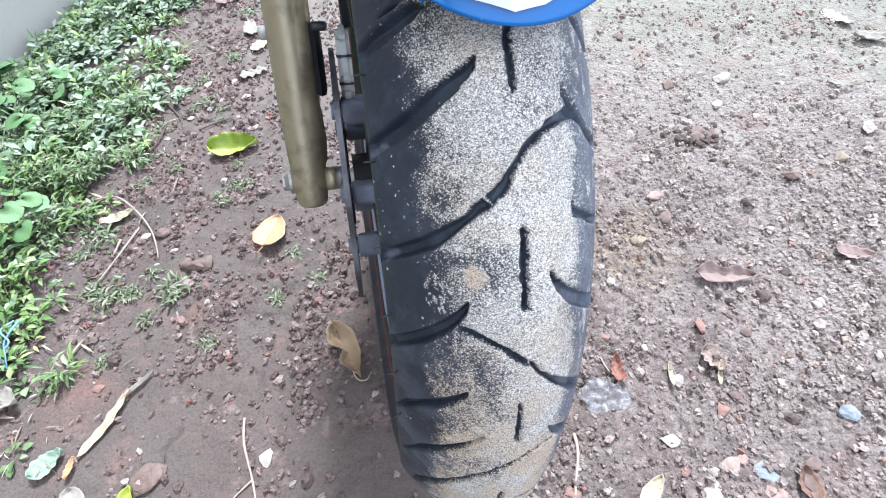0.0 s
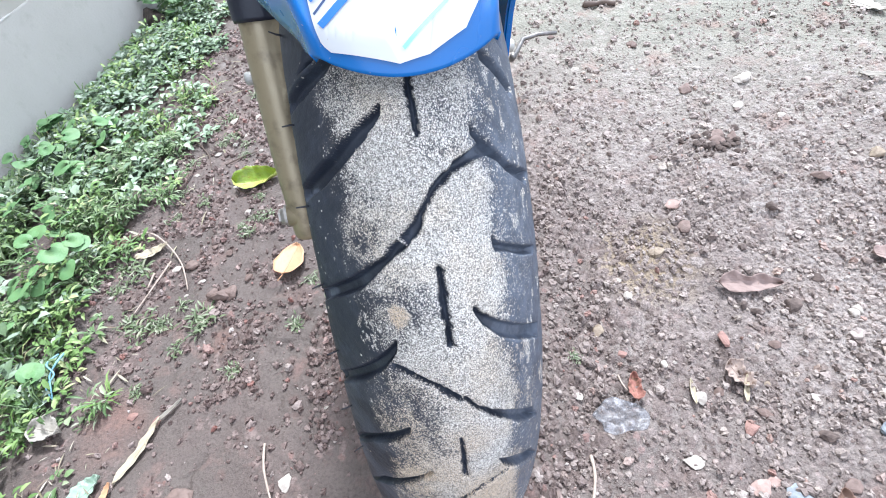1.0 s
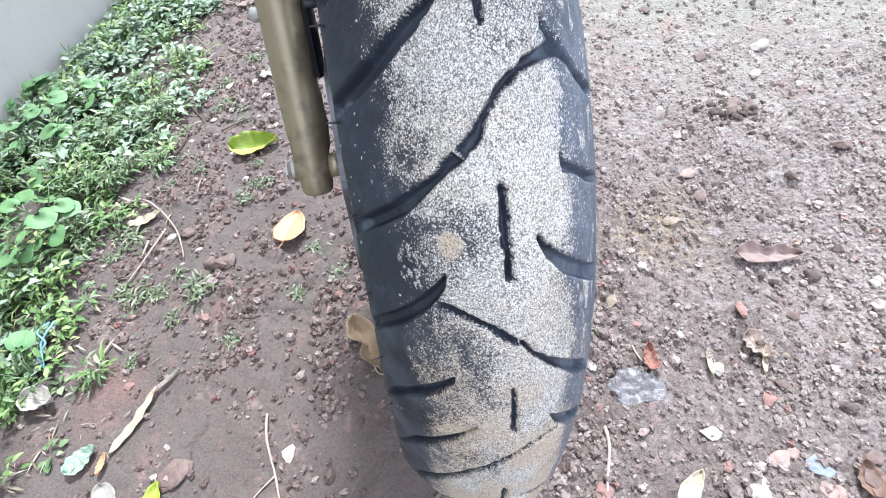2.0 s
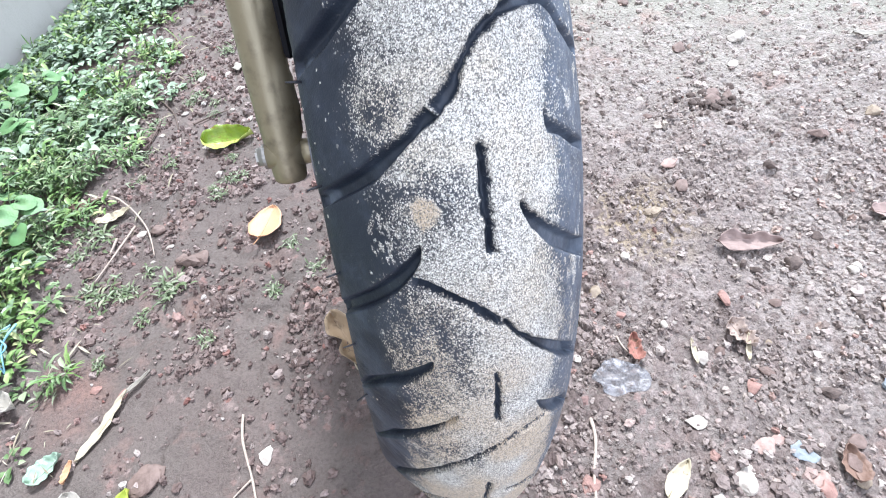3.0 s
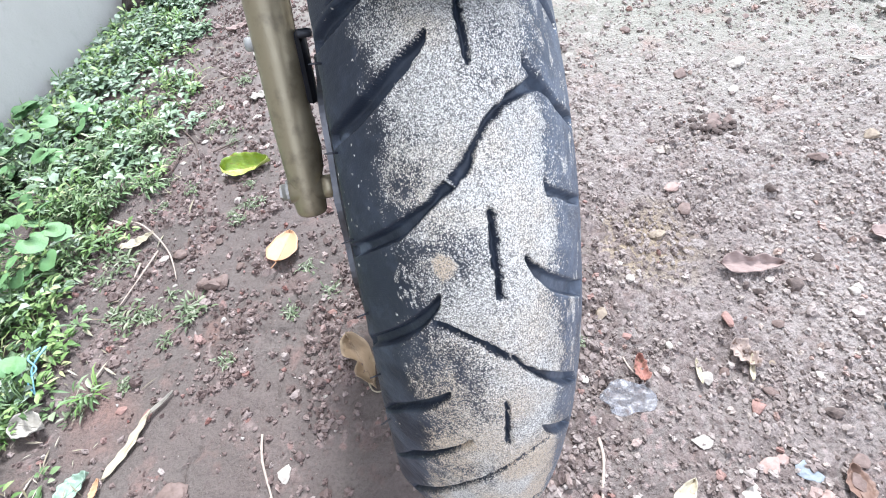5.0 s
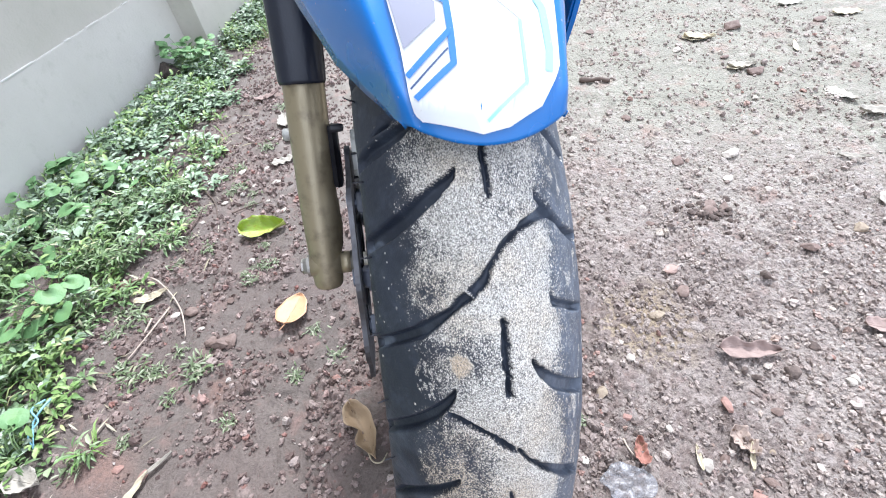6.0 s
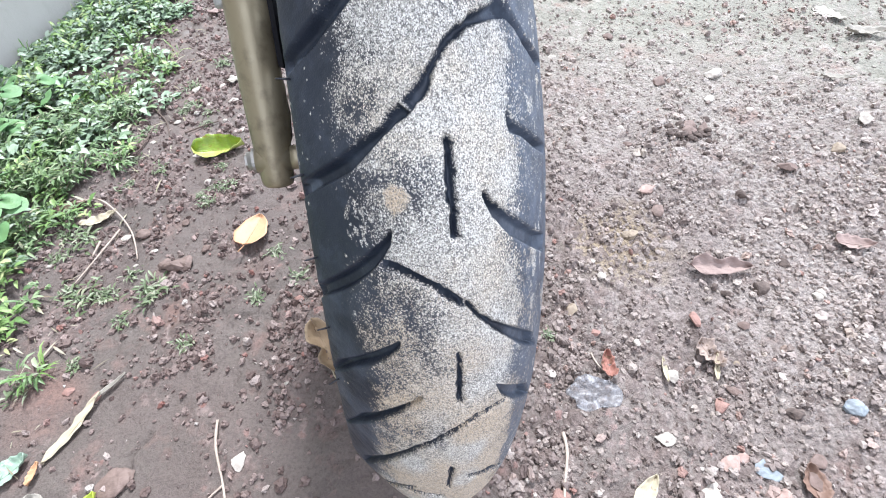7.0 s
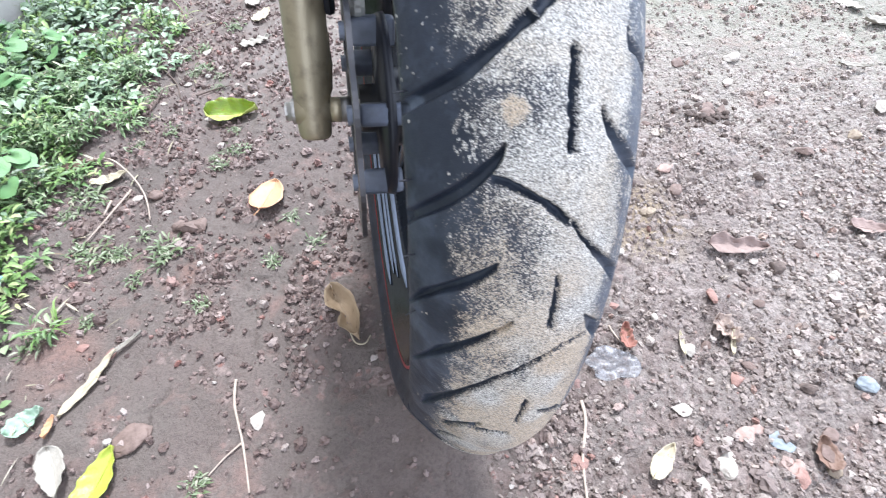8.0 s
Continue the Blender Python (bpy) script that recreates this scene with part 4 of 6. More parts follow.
    # bald dusty ends of two grooves at the shoulder
    for s0 in (240, 190):
        haze = haze + 0.9 * smoothstep(-np.hypot((sg - s0 - 0.4 * (vg + 64)) / 3.4, (vg + 64) / 4.5), -1.25, -0.8) * (cut > 0.5)
    around = np.arctan2(vg + 19.5, sg - 187)
    spot = np.hypot((sg - 187) / 5.2, (vg + 19.5) / 4.6) * (1 + 0.10 * np.sin(3 * around + 0.6) + 0.07 * np.sin(7 * around))
    earthy = 0.95 * smoothstep(-spot, -1.15, -0.75) + 0.9 * smoothstep(-sg + 50 * n1, -200, -70) * smoothstep(value_noise(sg, vg, 14, 66), 0.15, 0.6)
    dust = np.maximum(dust, smoothstep(-spot, -1.15, -0.9))
    clot = smoothstep(-np.hypot((sg - 98 - 0.75 * (vg + 18)) / 3.2, (vg + 18) / 6.0) + 0.6 * n3, -1.2, -0.7)
    earthy, dust = np.maximum(earthy, clot), np.maximum(dust, 0.95 * clot)
    me.attributes.new("earthy", "FLOAT", "POINT").data.foreach_set("value", np.clip(earthy, 0, 1).ravel().astype(np.float32))
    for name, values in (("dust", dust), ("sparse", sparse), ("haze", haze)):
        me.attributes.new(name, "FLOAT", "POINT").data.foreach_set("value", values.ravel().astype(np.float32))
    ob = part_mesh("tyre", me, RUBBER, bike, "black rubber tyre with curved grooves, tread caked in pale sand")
    ob.location = (0, 0, RAD)
    return ob


tyre = build_tyre()

# moulding hairs left on the shoulders
for k, (s_mm, side) in enumerate(((276, -1), (236, -1), (323, -1), (196, -1), (158, -1), (120, -1), (84, -1))):
    th = s_mm / 1000 / RAD
    v = Vector((side * 0.0505, 0, 0))
    r = 0.262
    p = Vector((side * 0.050, -r * math.cos(th), r * math.sin(th)))
    out = Vector((side * 0.9, -0.4 * math.cos(th + 0.3 * (k % 3 - 1)), 0.4 * math.sin(th)))
    bm = bmesh.new()
    tube(bm, [p - out * 0.003, p + out * 0.0015, p + out * (0.0048 if side < 0 else 0.0034) + Vector((0, 0, 0.0006 * (k % 3 - 1)))], [0.0005, 0.00045, 0.0003], 6)
    bike_part("rubber_hair", bm, BLACK, parent=tyre)

# rim with a red line on its edge
bm = bmesh.new()
half = [(0.0335, 0.2312), (0.0400, 0.2316), (0.0422, 0.2295), (0.0422, 0.2262), (0.0408, 0.2242), (0.0345, 0.2226), (0.0338, 0.2208), (0.0255, 0.2194), (0.0248, 0.2176), (0.0100, 0.2166)]
outline = [(-u, r) for u, r in half] + half[::-1] + [(0.030, 0.2272), (0.018, 0.2232), (-0.018, 0.2232), (-0.030, 0.2272)]
revolve(bm, outline, 128)
rim = bike_part("rim", bm, ALLOY, "glossy black alloy rim")
for side in (-1, 1):
    bm = bmesh.new()
    revolve(bm, [(side * 0.0418, 0.2292), (side * 0.0428, 0.2288), (side * 0.0428, 0.2266), (side * 0.0415, 0.2262)], 96)
    bike_part("rim_stripe", bm, RED, "thin red line round the rim", parent=rim)
# pale stickers that follow the inner face of the rim
for u0, r0, u1, r1, first, last in ((0.0390, 0.2232, 0.0350, 0.2222, -78, -150), (0.0330, 0.2201, 0.0300, 0.2196, -82, -150), (0.0290, 0.2194, 0.0262, 0.2189, -80, -150), (0.0225, 0.2168, 0.0170, 0.2164, -74, -150)):
    bm = bmesh.new()
    rows = []
    for k in range(49):
        b = radians(first + (last - first) * k / 48)
        taper = min(1.0, k / 5)
        mid, wide = (u0 + u1) / 2, (u0 - u1) / 2 * (0.25 + 0.75 * taper)
        rows.append([bm.verts.new((-u, -r * math.cos(b), r * math.sin(b))) for u, r in ((mid + wide, r0), (mid - wide, r1), (mid - wide, r1 - 0.0006), (mid + wide, r0 - 0.0006))])
    for p, q in zip(rows, rows[1:]):
        for j in range(4):
            bm.faces.new((p[j], p[(j + 1) % 4], q[(j + 1) % 4], q[j]))
    bm.faces.new(rows[0])
    bm.faces.new(rows[-1][::-1])
    bmesh.ops.recalc_face_normals(bm, faces=bm.faces)
    bike_part("rim_sticker", bm, STICKER, "pale blue grey sticker on the rim", parent=rim)
for k in range(5):
    a = radians(72 * k + 20)
    bm = bmesh.new()
    for b in (-0.10, 0.10):
        p0 = Vector((0, -0.034 * math.cos(a), 0.034 * math.sin(a)))
        p1 = Vector((0, -0.216 * math.cos(a + b), 0.216 * math.sin(a + b)))
        d = (p1 - p0)
        turn = Matrix((Vector((1, 0, 0)), d.normalized(), Vector((1, 0, 0)).cross(d.normalized()))).transposed().to_4x4()
        box(bm, (p0 + p1) / 2, (0.026, d.length, 0.015), turn, 0.004)
    bike_part("spoke", bm, ALLOY, parent=rim)
bm = bmesh.new()
revolve(bm, [(-0.058, 0.012), (-0.058, 0.020), (-0.044, 0.021), (-0.041, 0.076), (-0.034, 0.078), (-0.028, 0.034), (0.03, 0.034), (0.05, 0.036), (0.056, 0.030), (0.056, 0.012)], 48)
bike_part("hub", bm, BLACK, "black cast hub")

# brake disc on five lugs
bm = bmesh.new()
steps = 120
U0, U1 = -0.0665, -0.0625
rings = []
for k in range(steps):
    a = 2 * math.pi * k / steps
    ro = 0.110 + 0.004 * math.cos(10 * a)
    ri = 0.078 + 0.003 * math.cos(5 * a)
    rings.append([bm.verts.new((u, -r * math.cos(a), r * math.sin(a))) for u, r in ((U0, ri), (U0, ro), (U1, ro), (U1, ri))])
for k in range(steps):
    p, q = rings[k], rings[(k + 1) % steps]
    for j in range(4):
        bm.faces.new((p[j], p[(j + 1) % 4], q[(j + 1) % 4], q[j]))
bmesh.ops.recalc_face_normals(bm, faces=bm.faces)
disc = bike_part("brake_disc", bm, DISC, "thin dark steel brake disc", smooth=False)
bm = bmesh.new()
revolve(bm, [(-0.0655, 0.030), (-0.0655, 0.045), (-0.061, 0.045), (-0.061, 0.030)], 48)
bike_part("disc_carrier", bm, BLACK, parent=disc)
for k in range(5):
    a = radians(72 * k + 104)
    bm = bmesh.new()
    box(bm, (-0.0645, -0.066 * math.cos(a), 0.066 * math.sin(a)), (0.003, 0.058, 0.016), Matrix.Rotation(-a, 4, "X"), 0.001)
    bike_part("disc_arm", bm, BLACK, parent=disc)
for k in range(5):
    a = radians(72 * k + 104)
    y, z = -0.065 * math.cos(a), 0.065 * math.sin(a)
    bm = bmesh.new()
    box(bm, (-0.044, y, z), (0.036, 0.022, 0.017), Matrix.Rotation(-a, 4, "X"), 0.004)
    tube(bm, [(-0.0705, y, z), (-0.060, y, z)], 0.0075, 6)
    bike_part("disc_lug", bm, LUG, "dusty dark lug holding the disc", parent=disc)

# forks
RAKE = radians(24)
FORK_DIR = Vector((0.022, math.sin(RAKE), math.cos(RAKE))).normalized()


def fork_leg(side):
    u = -0.0985 if side < 0 else 0.0885
    foot = Vector((u, 0.004, 0.0))
    at = lambda h: foot + FORK_DIR * h
    bm = bmesh.new()
    tube(bm, [at(-0.0262), at(-0.0257), at(-0.0235), at(-0.018), at(0.0), at(0.03), at(0.06), at(0.16), at(0.225)], [0.0110, 0.0128, 0.0140, 0.0146, 0.0156, 0.0168, 0.0176, 0.0181, 0.0181], 32)
    # swelling on the inner side that carries the brake
    inner = Vector((-side * 0.0042, 0.004, 0))
    tube(bm, [at(0.004) + inner * 0.3, at(0.016) + inner * 0.8, at(0.034) + inner, at(0.056) + inner * 0.9, at(0.074) + inner * 0.2], [0.0120, 0.0150, 0.0156, 0.0150, 0.0140], 24)
    leg = bike_part("fork_leg", bm, GOLD, "bronze painted lower fork leg")
    bm = bmesh.new()
    tube(bm, [at(0.215), at(0.62)], [0.0145, 0.0145], 24)
    bike_part("fork_tube", bm, STEEL, "steel upper fork tube", parent=leg)
    bm = bmesh.new()
    # clamp boss round the axle
    tube(bm, [(u - 0.0152, 0, 0), (u + 0.0152, 0, 0)], [0.0108, 0.0108], 20)
    bike_part("axle_clamp", bm, GOLD, parent=leg)
    bm = bmesh.new()
    tube(bm, [(u + side * 0.0150, 0, 0), (u + side * 0.0175, 0, 0)], [0.0108, 0.0108], 20)
    tube(bm, [(u + side * 0.0175, 0, 0), (u + side * 0.0235, 0, 0)], [0.0080, 0.0076], 6)
    bike_part("axle_nut", bm, NUT, "dull steel hexagon axle nut with washer", smooth=False, parent=leg)
    bm = bmesh.new()
    tube(bm, [(u - side * 0.0145, 0, 0), (u - side * 0.023, 0, 0), (u - side * 0.0245, 0, 0)], [0.0108, 0.0108, 0.0095], 20)
    bike_part("axle_boss", bm, GOLD, parent=leg)
    bm = bmesh.new()
    tube(bm, [(u - side * 0.024, 0, 0), (u - side * 0.0335, 0, 0)], [0.0108, 0.0108], 20)
    bike_part("axle_spacer", bm, BOLT, parent=leg)
    bm = bmesh.new()
    knob = at(0.122) + Vector((side * 0.0165, 0.004, 0))
    tube(bm, [knob - Vector((side * 0.004, 0, 0)), knob + Vector((side * 0.006, 0, 0)), knob + Vector((side * 0.0075, 0, 0))], [0.0056, 0.0056, 0.0046], 16)
    bike_part("side_reflector", bm, CALIPER, "small grey round reflector boss", parent=leg)
    # black guard over the upper part of the leg
    bm = bmesh.new()
    side_v, fore = Vector((1, 0, 0)), Vector((0, -math.cos(RAKE), math.sin(RAKE)))
    rings = []
    for h, w in ((0.166, 0.0190), (0.169, 0.0199), (0.22, 0.0214), (0.34, 0.0245), (0.50, 0.0265)):
        ring = []
        for j in range(20):
            b = 2 * math.pi * j / 20
            x, y = math.cos(b), math.sin(b)
            q = (abs(x) ** 3.2 + abs(y) ** 3.2) ** (-1 / 3.2)
            ring.append(bm.verts.new(at(h) + side_v * (w * q * x) + fore * (0.004 + w * q * y)))
        rings.append(ring)
    for p, q in zip(rings, rings[1:]):
        for j in range(20):
            bm.faces.new((p[j], p[(j + 1) % 20], q[(j + 1) % 20], q[j]))
    bm.faces.new(rings[-1])
    bmesh.ops.recalc_face_normals(bm, faces=bm.faces)
    guard = bike_part("fork_guard", bm, NAVY, "satin navy black plastic fork guard", parent=leg)
    solid = guard.modifiers.new("thickness", "SOLIDIFY")
    solid.thickness = 0.0025
    return leg


fork_leg(-1)
fork_leg(1)
bm = bmesh.new()
tube(bm, [(-0.12, 0, 0), (0.12, 0, 0)], 0.008, 16)
bike_part("axle", bm, STEEL, "steel axle")

# caliper behind the fork leg, astride the disc
CAL = Matrix.Translation((-0.0525, 0.030, 0.078)) @ Matrix.Rotation(radians(-24), 4, "X")
bm = bmesh.new()
shape = [(-0.010, -0.014), (0.010, -0.012), (0.018, -0.004), (0.021, 0.010), (0.020, 0.024), (0.015, 0.038), (0.006, 0.045), (-0.010, 0.046)]
faces = [[bm.verts.new(CAL @ Vector((x, -y, z))) for y, z in shape] for x in (-0.0075, 0.0035)]
bm.faces.new(faces[0])
bm.faces.new(faces[1][::-1])
for j in range(len(shape)):
    i = (j + 1) % len(shape)
    bm.faces.new((faces[0][j], faces[1][j], faces[1][i], faces[0][i]))
bmesh.ops.recalc_face_normals(bm, faces=bm.faces)
bmesh.ops.bevel(bm, geom=list(bm.edges), offset=0.003, segments=2, affect="EDGES")
caliper = bike_part("brake_caliper", bm, CALIPER, "light grey cast brake caliper beside the disc", smooth=False)
for z in (0.004, 0.025):
    bm = bmesh.new()
    box(bm, CAL @ Vector((-0.002, -0.0115, z)), (0.0125, 0.020, 0.0014), CAL.to_3x3().to_4x4())
    bike_part("casting_groove", bm, BLACK, parent=caliper)
bm = bmesh.new()
box(bm, CAL @ Vector((-0.0190, -0.002, 0.046)), (0.013, 0.012, 0.007), CAL.to_3x3().to_4x4(), 0.003)
box(bm, CAL @ Vector((-0.0235, 0.010, 0.020)), (0.009, 0.024, 0.058), CAL.to_3x3().to_4x4(), 0.005)
bike_part("caliper_bracket", bm, BLACK, parent=caliper)
bm = bmesh.new()
hose = [CAL @ Vector((0.004, 0.004, 0.044)), Vector((-0.055, 0.09, 0.20)), Vector((-0.06, 0.13, 0.30)), Vector((-0.06, 0.20, 0.42))]
tube(bm, hose, 0.004, 10)
bike_part("brake_hose", bm, BLACK, parent=caliper)


# ---- front mudguard ----
def guard_shape(k, t):
    """Wheel coordinates of the mudguard: k degrees behind its tip, t from -1 to 1 across."""
    sign, t = (1 if t >= 0 else -1), abs(t)
    p = 0.0265 + 0.0008 * min(k, 30)
    e = np.interp(k, [0, 1, 2, 4, 6, 10, 18, 25, 60, 110], [0.0325, 0.034, 0.0348, 0.0365, 0.0415, 0.051, 0.062, 0.070, 0.080, 0.080])
    rc = np.interp(k, [0, 2, 10, 40, 110], [0.313, 0.318, 0.323, 0.326, 0.322])
    rl = np.interp(k, [0, 1, 2, 4, 6, 10, 25, 110], [0.309, 0.304, 0.299, 0.292, 0.288, 0.284, 0.279, 0.285])
    p = min(p, e - 0.006)
    if t < 0.60:
        u, r = p * t / 0.60, rc - 0.0022 * (t / 0.60) ** 2
    elif t < 0.72:
        q = (t - 0.60) / 0.12
        u, r = p + 0.0045 * q, rc - 0.0022 + 0.0012 * math.sin(q * math.pi) - 0.0014 * q
    else:
        q = (t - 0.72) / 0.28
        u, r = p + 0.0045 + (e - p - 0.0045) * q ** 0.8, (rc - 0.0036) + (rl - rc + 0.0036) * q ** 1.25
    th = radians(51.6 + k + 3.1 * (u / 0.0375) ** 2 * math.exp(-k / 5))
    return Vector((sign * u - 0.00042 * k, -r * math.cos(th), r * math.sin(th)))


def guard_point(th, u_mm, lift):
    """The place on the flat panel at that angle and offset from the middle."""
    k = max(th - 51.6, 0.0)
    for _ in range(3):
        k = max(0.0, th - 51.6 - 3.1 * (u_mm / 37.5) ** 2 * math.exp(-k / 5))
    p = min(0.0265 + 0.0008 * min(k, 30), np.interp(k, [0, 1, 2, 4, 6], [0.0325, 0.034, 0.0348, 0.0365, 0.0415]) - 0.006)
    t = 0.60 * max(-1, min(1, (u_mm / 1000 + 0.00042 * k) / p))
    v = guard_shape(k, t)
    radial = Vector((0, v.y, v.z)).normalized()
    return v + radial * lift


bm = bmesh.new()
ks = [0, 0.25, 0.6, 1, 1.6, 2.4, 3.4, 4.6] + [6 + 2 * j for j in range(48)]
ts = [-1 + j / 24 for j in range(49)]
grid = [[bm.verts.new(guard_shape(k, t)) for t in ts] for k in ks]
for a, b in zip(grid, grid[1:]):
    for j in range(len(ts) - 1):
        bm.faces.new((a[j], a[j + 1], b[j + 1], b[j]))
bmesh.ops.recalc_face_normals(bm, faces=bm.faces)
mudguard = bike_part("mudguard", bm, BLUE, "glossy blue plastic front mudguard with white graphics")
solid = mudguard.modifiers.new("thickness", "SOLIDIFY")
solid.thickness, solid.offset = 0.0028, -1


def decal_line(name, material, lift, width, *places, label=""):
    """A printed line of even width in mm on the mudguard, along places in degrees round and mm across."""
    path = [Vector((a * 5.6, u)) for a, u in places]
    dense = []
    for p, q in zip(path, path[1:]):
        n = max(1, int((q - p).length / 3))
        dense += [p.lerp(q, j / n) for j in range(n)]
    dense.append(path[-1])
    bm = bmesh.new()
    sides = []
    for k, p in enumerate(dense):
        d = (dense[min(k + 1, len(dense) - 1)] - dense[max(k - 1, 0)]).normalized()
        w = Vector((-d.y, d.x)) * width / 2
        sides.append([bm.verts.new(guard_point(c.x / 5.6, c.y, lift)) for c in (p + w, p - w)])
    for a, b in zip(sides, sides[1:]):
        bm.faces.new((a[0], a[1], b[1], b[0]))
    bmesh.ops.recalc_face_normals(bm, faces=bm.faces)
    return bike_part(name, bm, material, label, parent=mudguard)


def decal(name, material, lift, *outline, label=""):
    """A printed field on the mudguard, from its outline in degrees round and mm across."""
    bm = bmesh.new()
    f = bm.faces.new([bm.verts.new((a, u, 0)) for a, u in outline])
    bmesh.ops.triangulate(bm, faces=[f])
    for _ in range(4):
        long = [e for e in bm.edges if math.hypot((e.verts[0].co.x - e.verts[1].co.x) * 5.6, e.verts[0].co.y - e.verts[1].co.y) > 4.0]
        if long:
            bmesh.ops.subdivide_edges(bm, edges=long, cuts=1)
            bmesh.ops.triangulate(bm, faces=[g for g in bm.faces if len(g.verts) > 3])
    for v in bm.verts:
        v.co = guard_point(v.co.x, v.co.y, lift)
    bmesh.ops.recalc_face_normals(bm, faces=bm.faces)
    return bike_part(name, bm, material, label, parent=mudguard)


decal("white_panel", WHITE, 0.0017, (88.0, -46), (75.0, -42), (62.0, -33.5), (58.3, -30.4), (54.2, -28.8), (53.5, -25.2), (52.2, -4.0), (52.5, 6), (53.7, 19), (55.4, 25.4), (56.4, 28.4), (58.0, 30.0), (61.0, 32.5), (75.0, 40), (88.0, 44), label="white printed panel")
decal("grey_field", GREY, 0.0022, (70.0, -36), (61.8, -32.9), (58.1, -29.2), (59.8, -16.6), (61.0, -16.2), (61.5, -18.8), (61.9, -23.2), (70.0, -30), label="pale grey printed field")
decal_line("print_bar", MIDBLUE, 0.0022, 2.5, (62.0, -19.7), (61.0, -12.1), (59.0, -11.9), (56.8, -12.2), (54.8, -27.0), label="bent blue printed bar")
decal_line("print_bar", MIDBLUE, 0.0023, 2.2, (58.9, -12.6), (56.3, -29.2))
decal_line("print_bar", DARKBLUE, 0.0022, 0.8, (57.8, -13.6), (55.5, -28.4))
decal_line("print_line", CYAN, 0.0022, 1.2, (59.5, 14.6), (55.2, 14.0), (52.9, -2.2), label="thin cyan printed outline")
decal_line("print_line", GREY, 0.0022, 0.5, (62.1, 0.0), (59.5, 14.4))
decal_line("print_line", CYAN, 0.0021, 3.0, (65.0, 12.0), (60.3, 24.2), (57.4, 24.6), (55.9, 23.2), label="broad cyan printed edge")

# stay that carries the mudguard on the far fork leg
bm = bmesh.new()
shape = [(-0.100, 0.290), (-0.015, 0.275), (-0.036, 0.205), (-0.052, 0.178), (-0.064, 0.166), (-0.074, 0.166), (-0.078, 0.205), (-0.092, 0.250)]
faces = [[bm.verts.new((u, y, z)) for y, z in shape] for u in (0.0655, 0.0700)]
bm.faces.new(faces[0])
bm.faces.new(faces[1][::-1])
for j in range(len(shape)):
    i = (j + 1) % len(shape)
    bm.faces.new((faces[0][j], faces[1][j], faces[1][i], faces[0][i]))
bmesh.ops.recalc_face_normals(bm, faces=bm.faces)
bmesh.ops.bevel(bm, geom=list(bm.edges), offset=0.0012, segments=2, affect="EDGES")
bike_part("mudguard_stay", bm, BLUE, "blue plastic stay under the mudguard", smooth=False)

# stand lever reaching out beside the wheel
bm = bmesh.new()
local = WHEEL.inverted()
lever = [local @ Vector(p) for p in ((0.262, 0.44, 0.15), (0.266, 0.47, 0.125), (0.285, 0.52, 0.10), (0.318, 0.575, 0.098), (0.352, 0.580, 0.098), (0.386, 0.565, 0.100))]
tube(bm, lever, [0.006, 0.0055, 0.005, 0.0045, 0.0045, 0.0035], 12)
bike_part("stand_lever", bm, BOLT, "bent dull steel stand lever")


# ---- loose things on the ground ----
def turned(x, y, z, rz, rx=0.0, ry=0.0):
    return Matrix.Translation((x, y, z)) @ Euler((rx, ry, rz)).to_matrix().to_4x4()


def fallen_leaf(name, x, y, length, width, heading, material, label, curl=0.15, bend=0.12, lift=0.003, tip=0.5, stalk=0.0, seed=0, group="fallen leaves", tilt=(0, 0), notch=0.0, wavy=1.0, blunt=0.75):
    """A fallen leaf with a raised rib and a wavy edge; heading in degrees from x."""
    rr = random.Random(seed)
    root = new(name)
    run = Vector((math.cos(radians(heading)), math.sin(radians(heading))))
    under = sorted(ground_z(x + run.x * a * length, y + run.y * a * length) for a in (-0.4, -0.2, 0.0, 0.2, 0.4))
    root.matrix_world = turned(x, y, max(under[2] + lift, under[3] + 0.5 * lift + 0.001), radians(heading), radians(tilt[0]), radians(tilt[1]))
    bm = bmesh.new()
    nl, nw = 22, 10
    grid = []
    for i in range(nl + 1):
        a = i / nl
        w = width / 2 * (math.sin(math.pi * min(1, a ** (0.5 + tip * 0.6))) ** blunt if 0 < a < 1 else 0.02)
        w *= 1 + 0.05 * math.sin(17 * a + seed) * (1 if i % 2 else 0.6)
        row = []
        for j in range(nw + 1):
            b = 2 * j / nw - 1
            yy = b * w
            if notch * b > 0.2 * abs(notch):
                yy *= 1 - abs(notch) * math.exp(-((a - 0.45) / 0.12) ** 2)
            zz = curl * width * b * b + bend * length * (2 * a - 1) ** 2 + 0.0016 * wavy * min(1, width / 0.03) * math.sin(9 * a * 3 + 4 * b + seed) * abs(b) - 0.0012 * (1 - abs(b)) ** 8
            row.append(bm.verts.new(((a - 0.5) * length, yy, zz + rr.uniform(-1, 1) * 0.0003)))
        grid.append(row)
    for p, q in zip(grid, grid[1:]):
        for j in range(nw):
            bm.faces.new((p[j], q[j], q[j + 1], p[j + 1]))
    blade = part("blade", bm, material, root)
    thick = blade.modifiers.new("thickness", "SOLIDIFY")
    thick.thickness = 0.0005
    bm = bmesh.new()
    zc = lambda a: bend * length * (2 * a - 1) ** 2 - 0.0010
    tube(bm, [((-0.5 - stalk) * length, stalk * 0.2 * length, 0.002), (-0.5 * length, 0, zc(0)), (-0.2 * length, 0, zc(0.3)), (0.2 * length, 0, zc(0.7)), (0.47 * length, 0, zc(0.97))], [0.0011, 0.0009, 0.0005, 0.0004, 0.0002], 6)
    part("rib", bm, material, root)
    return tagged(root, label, "leaf", group)


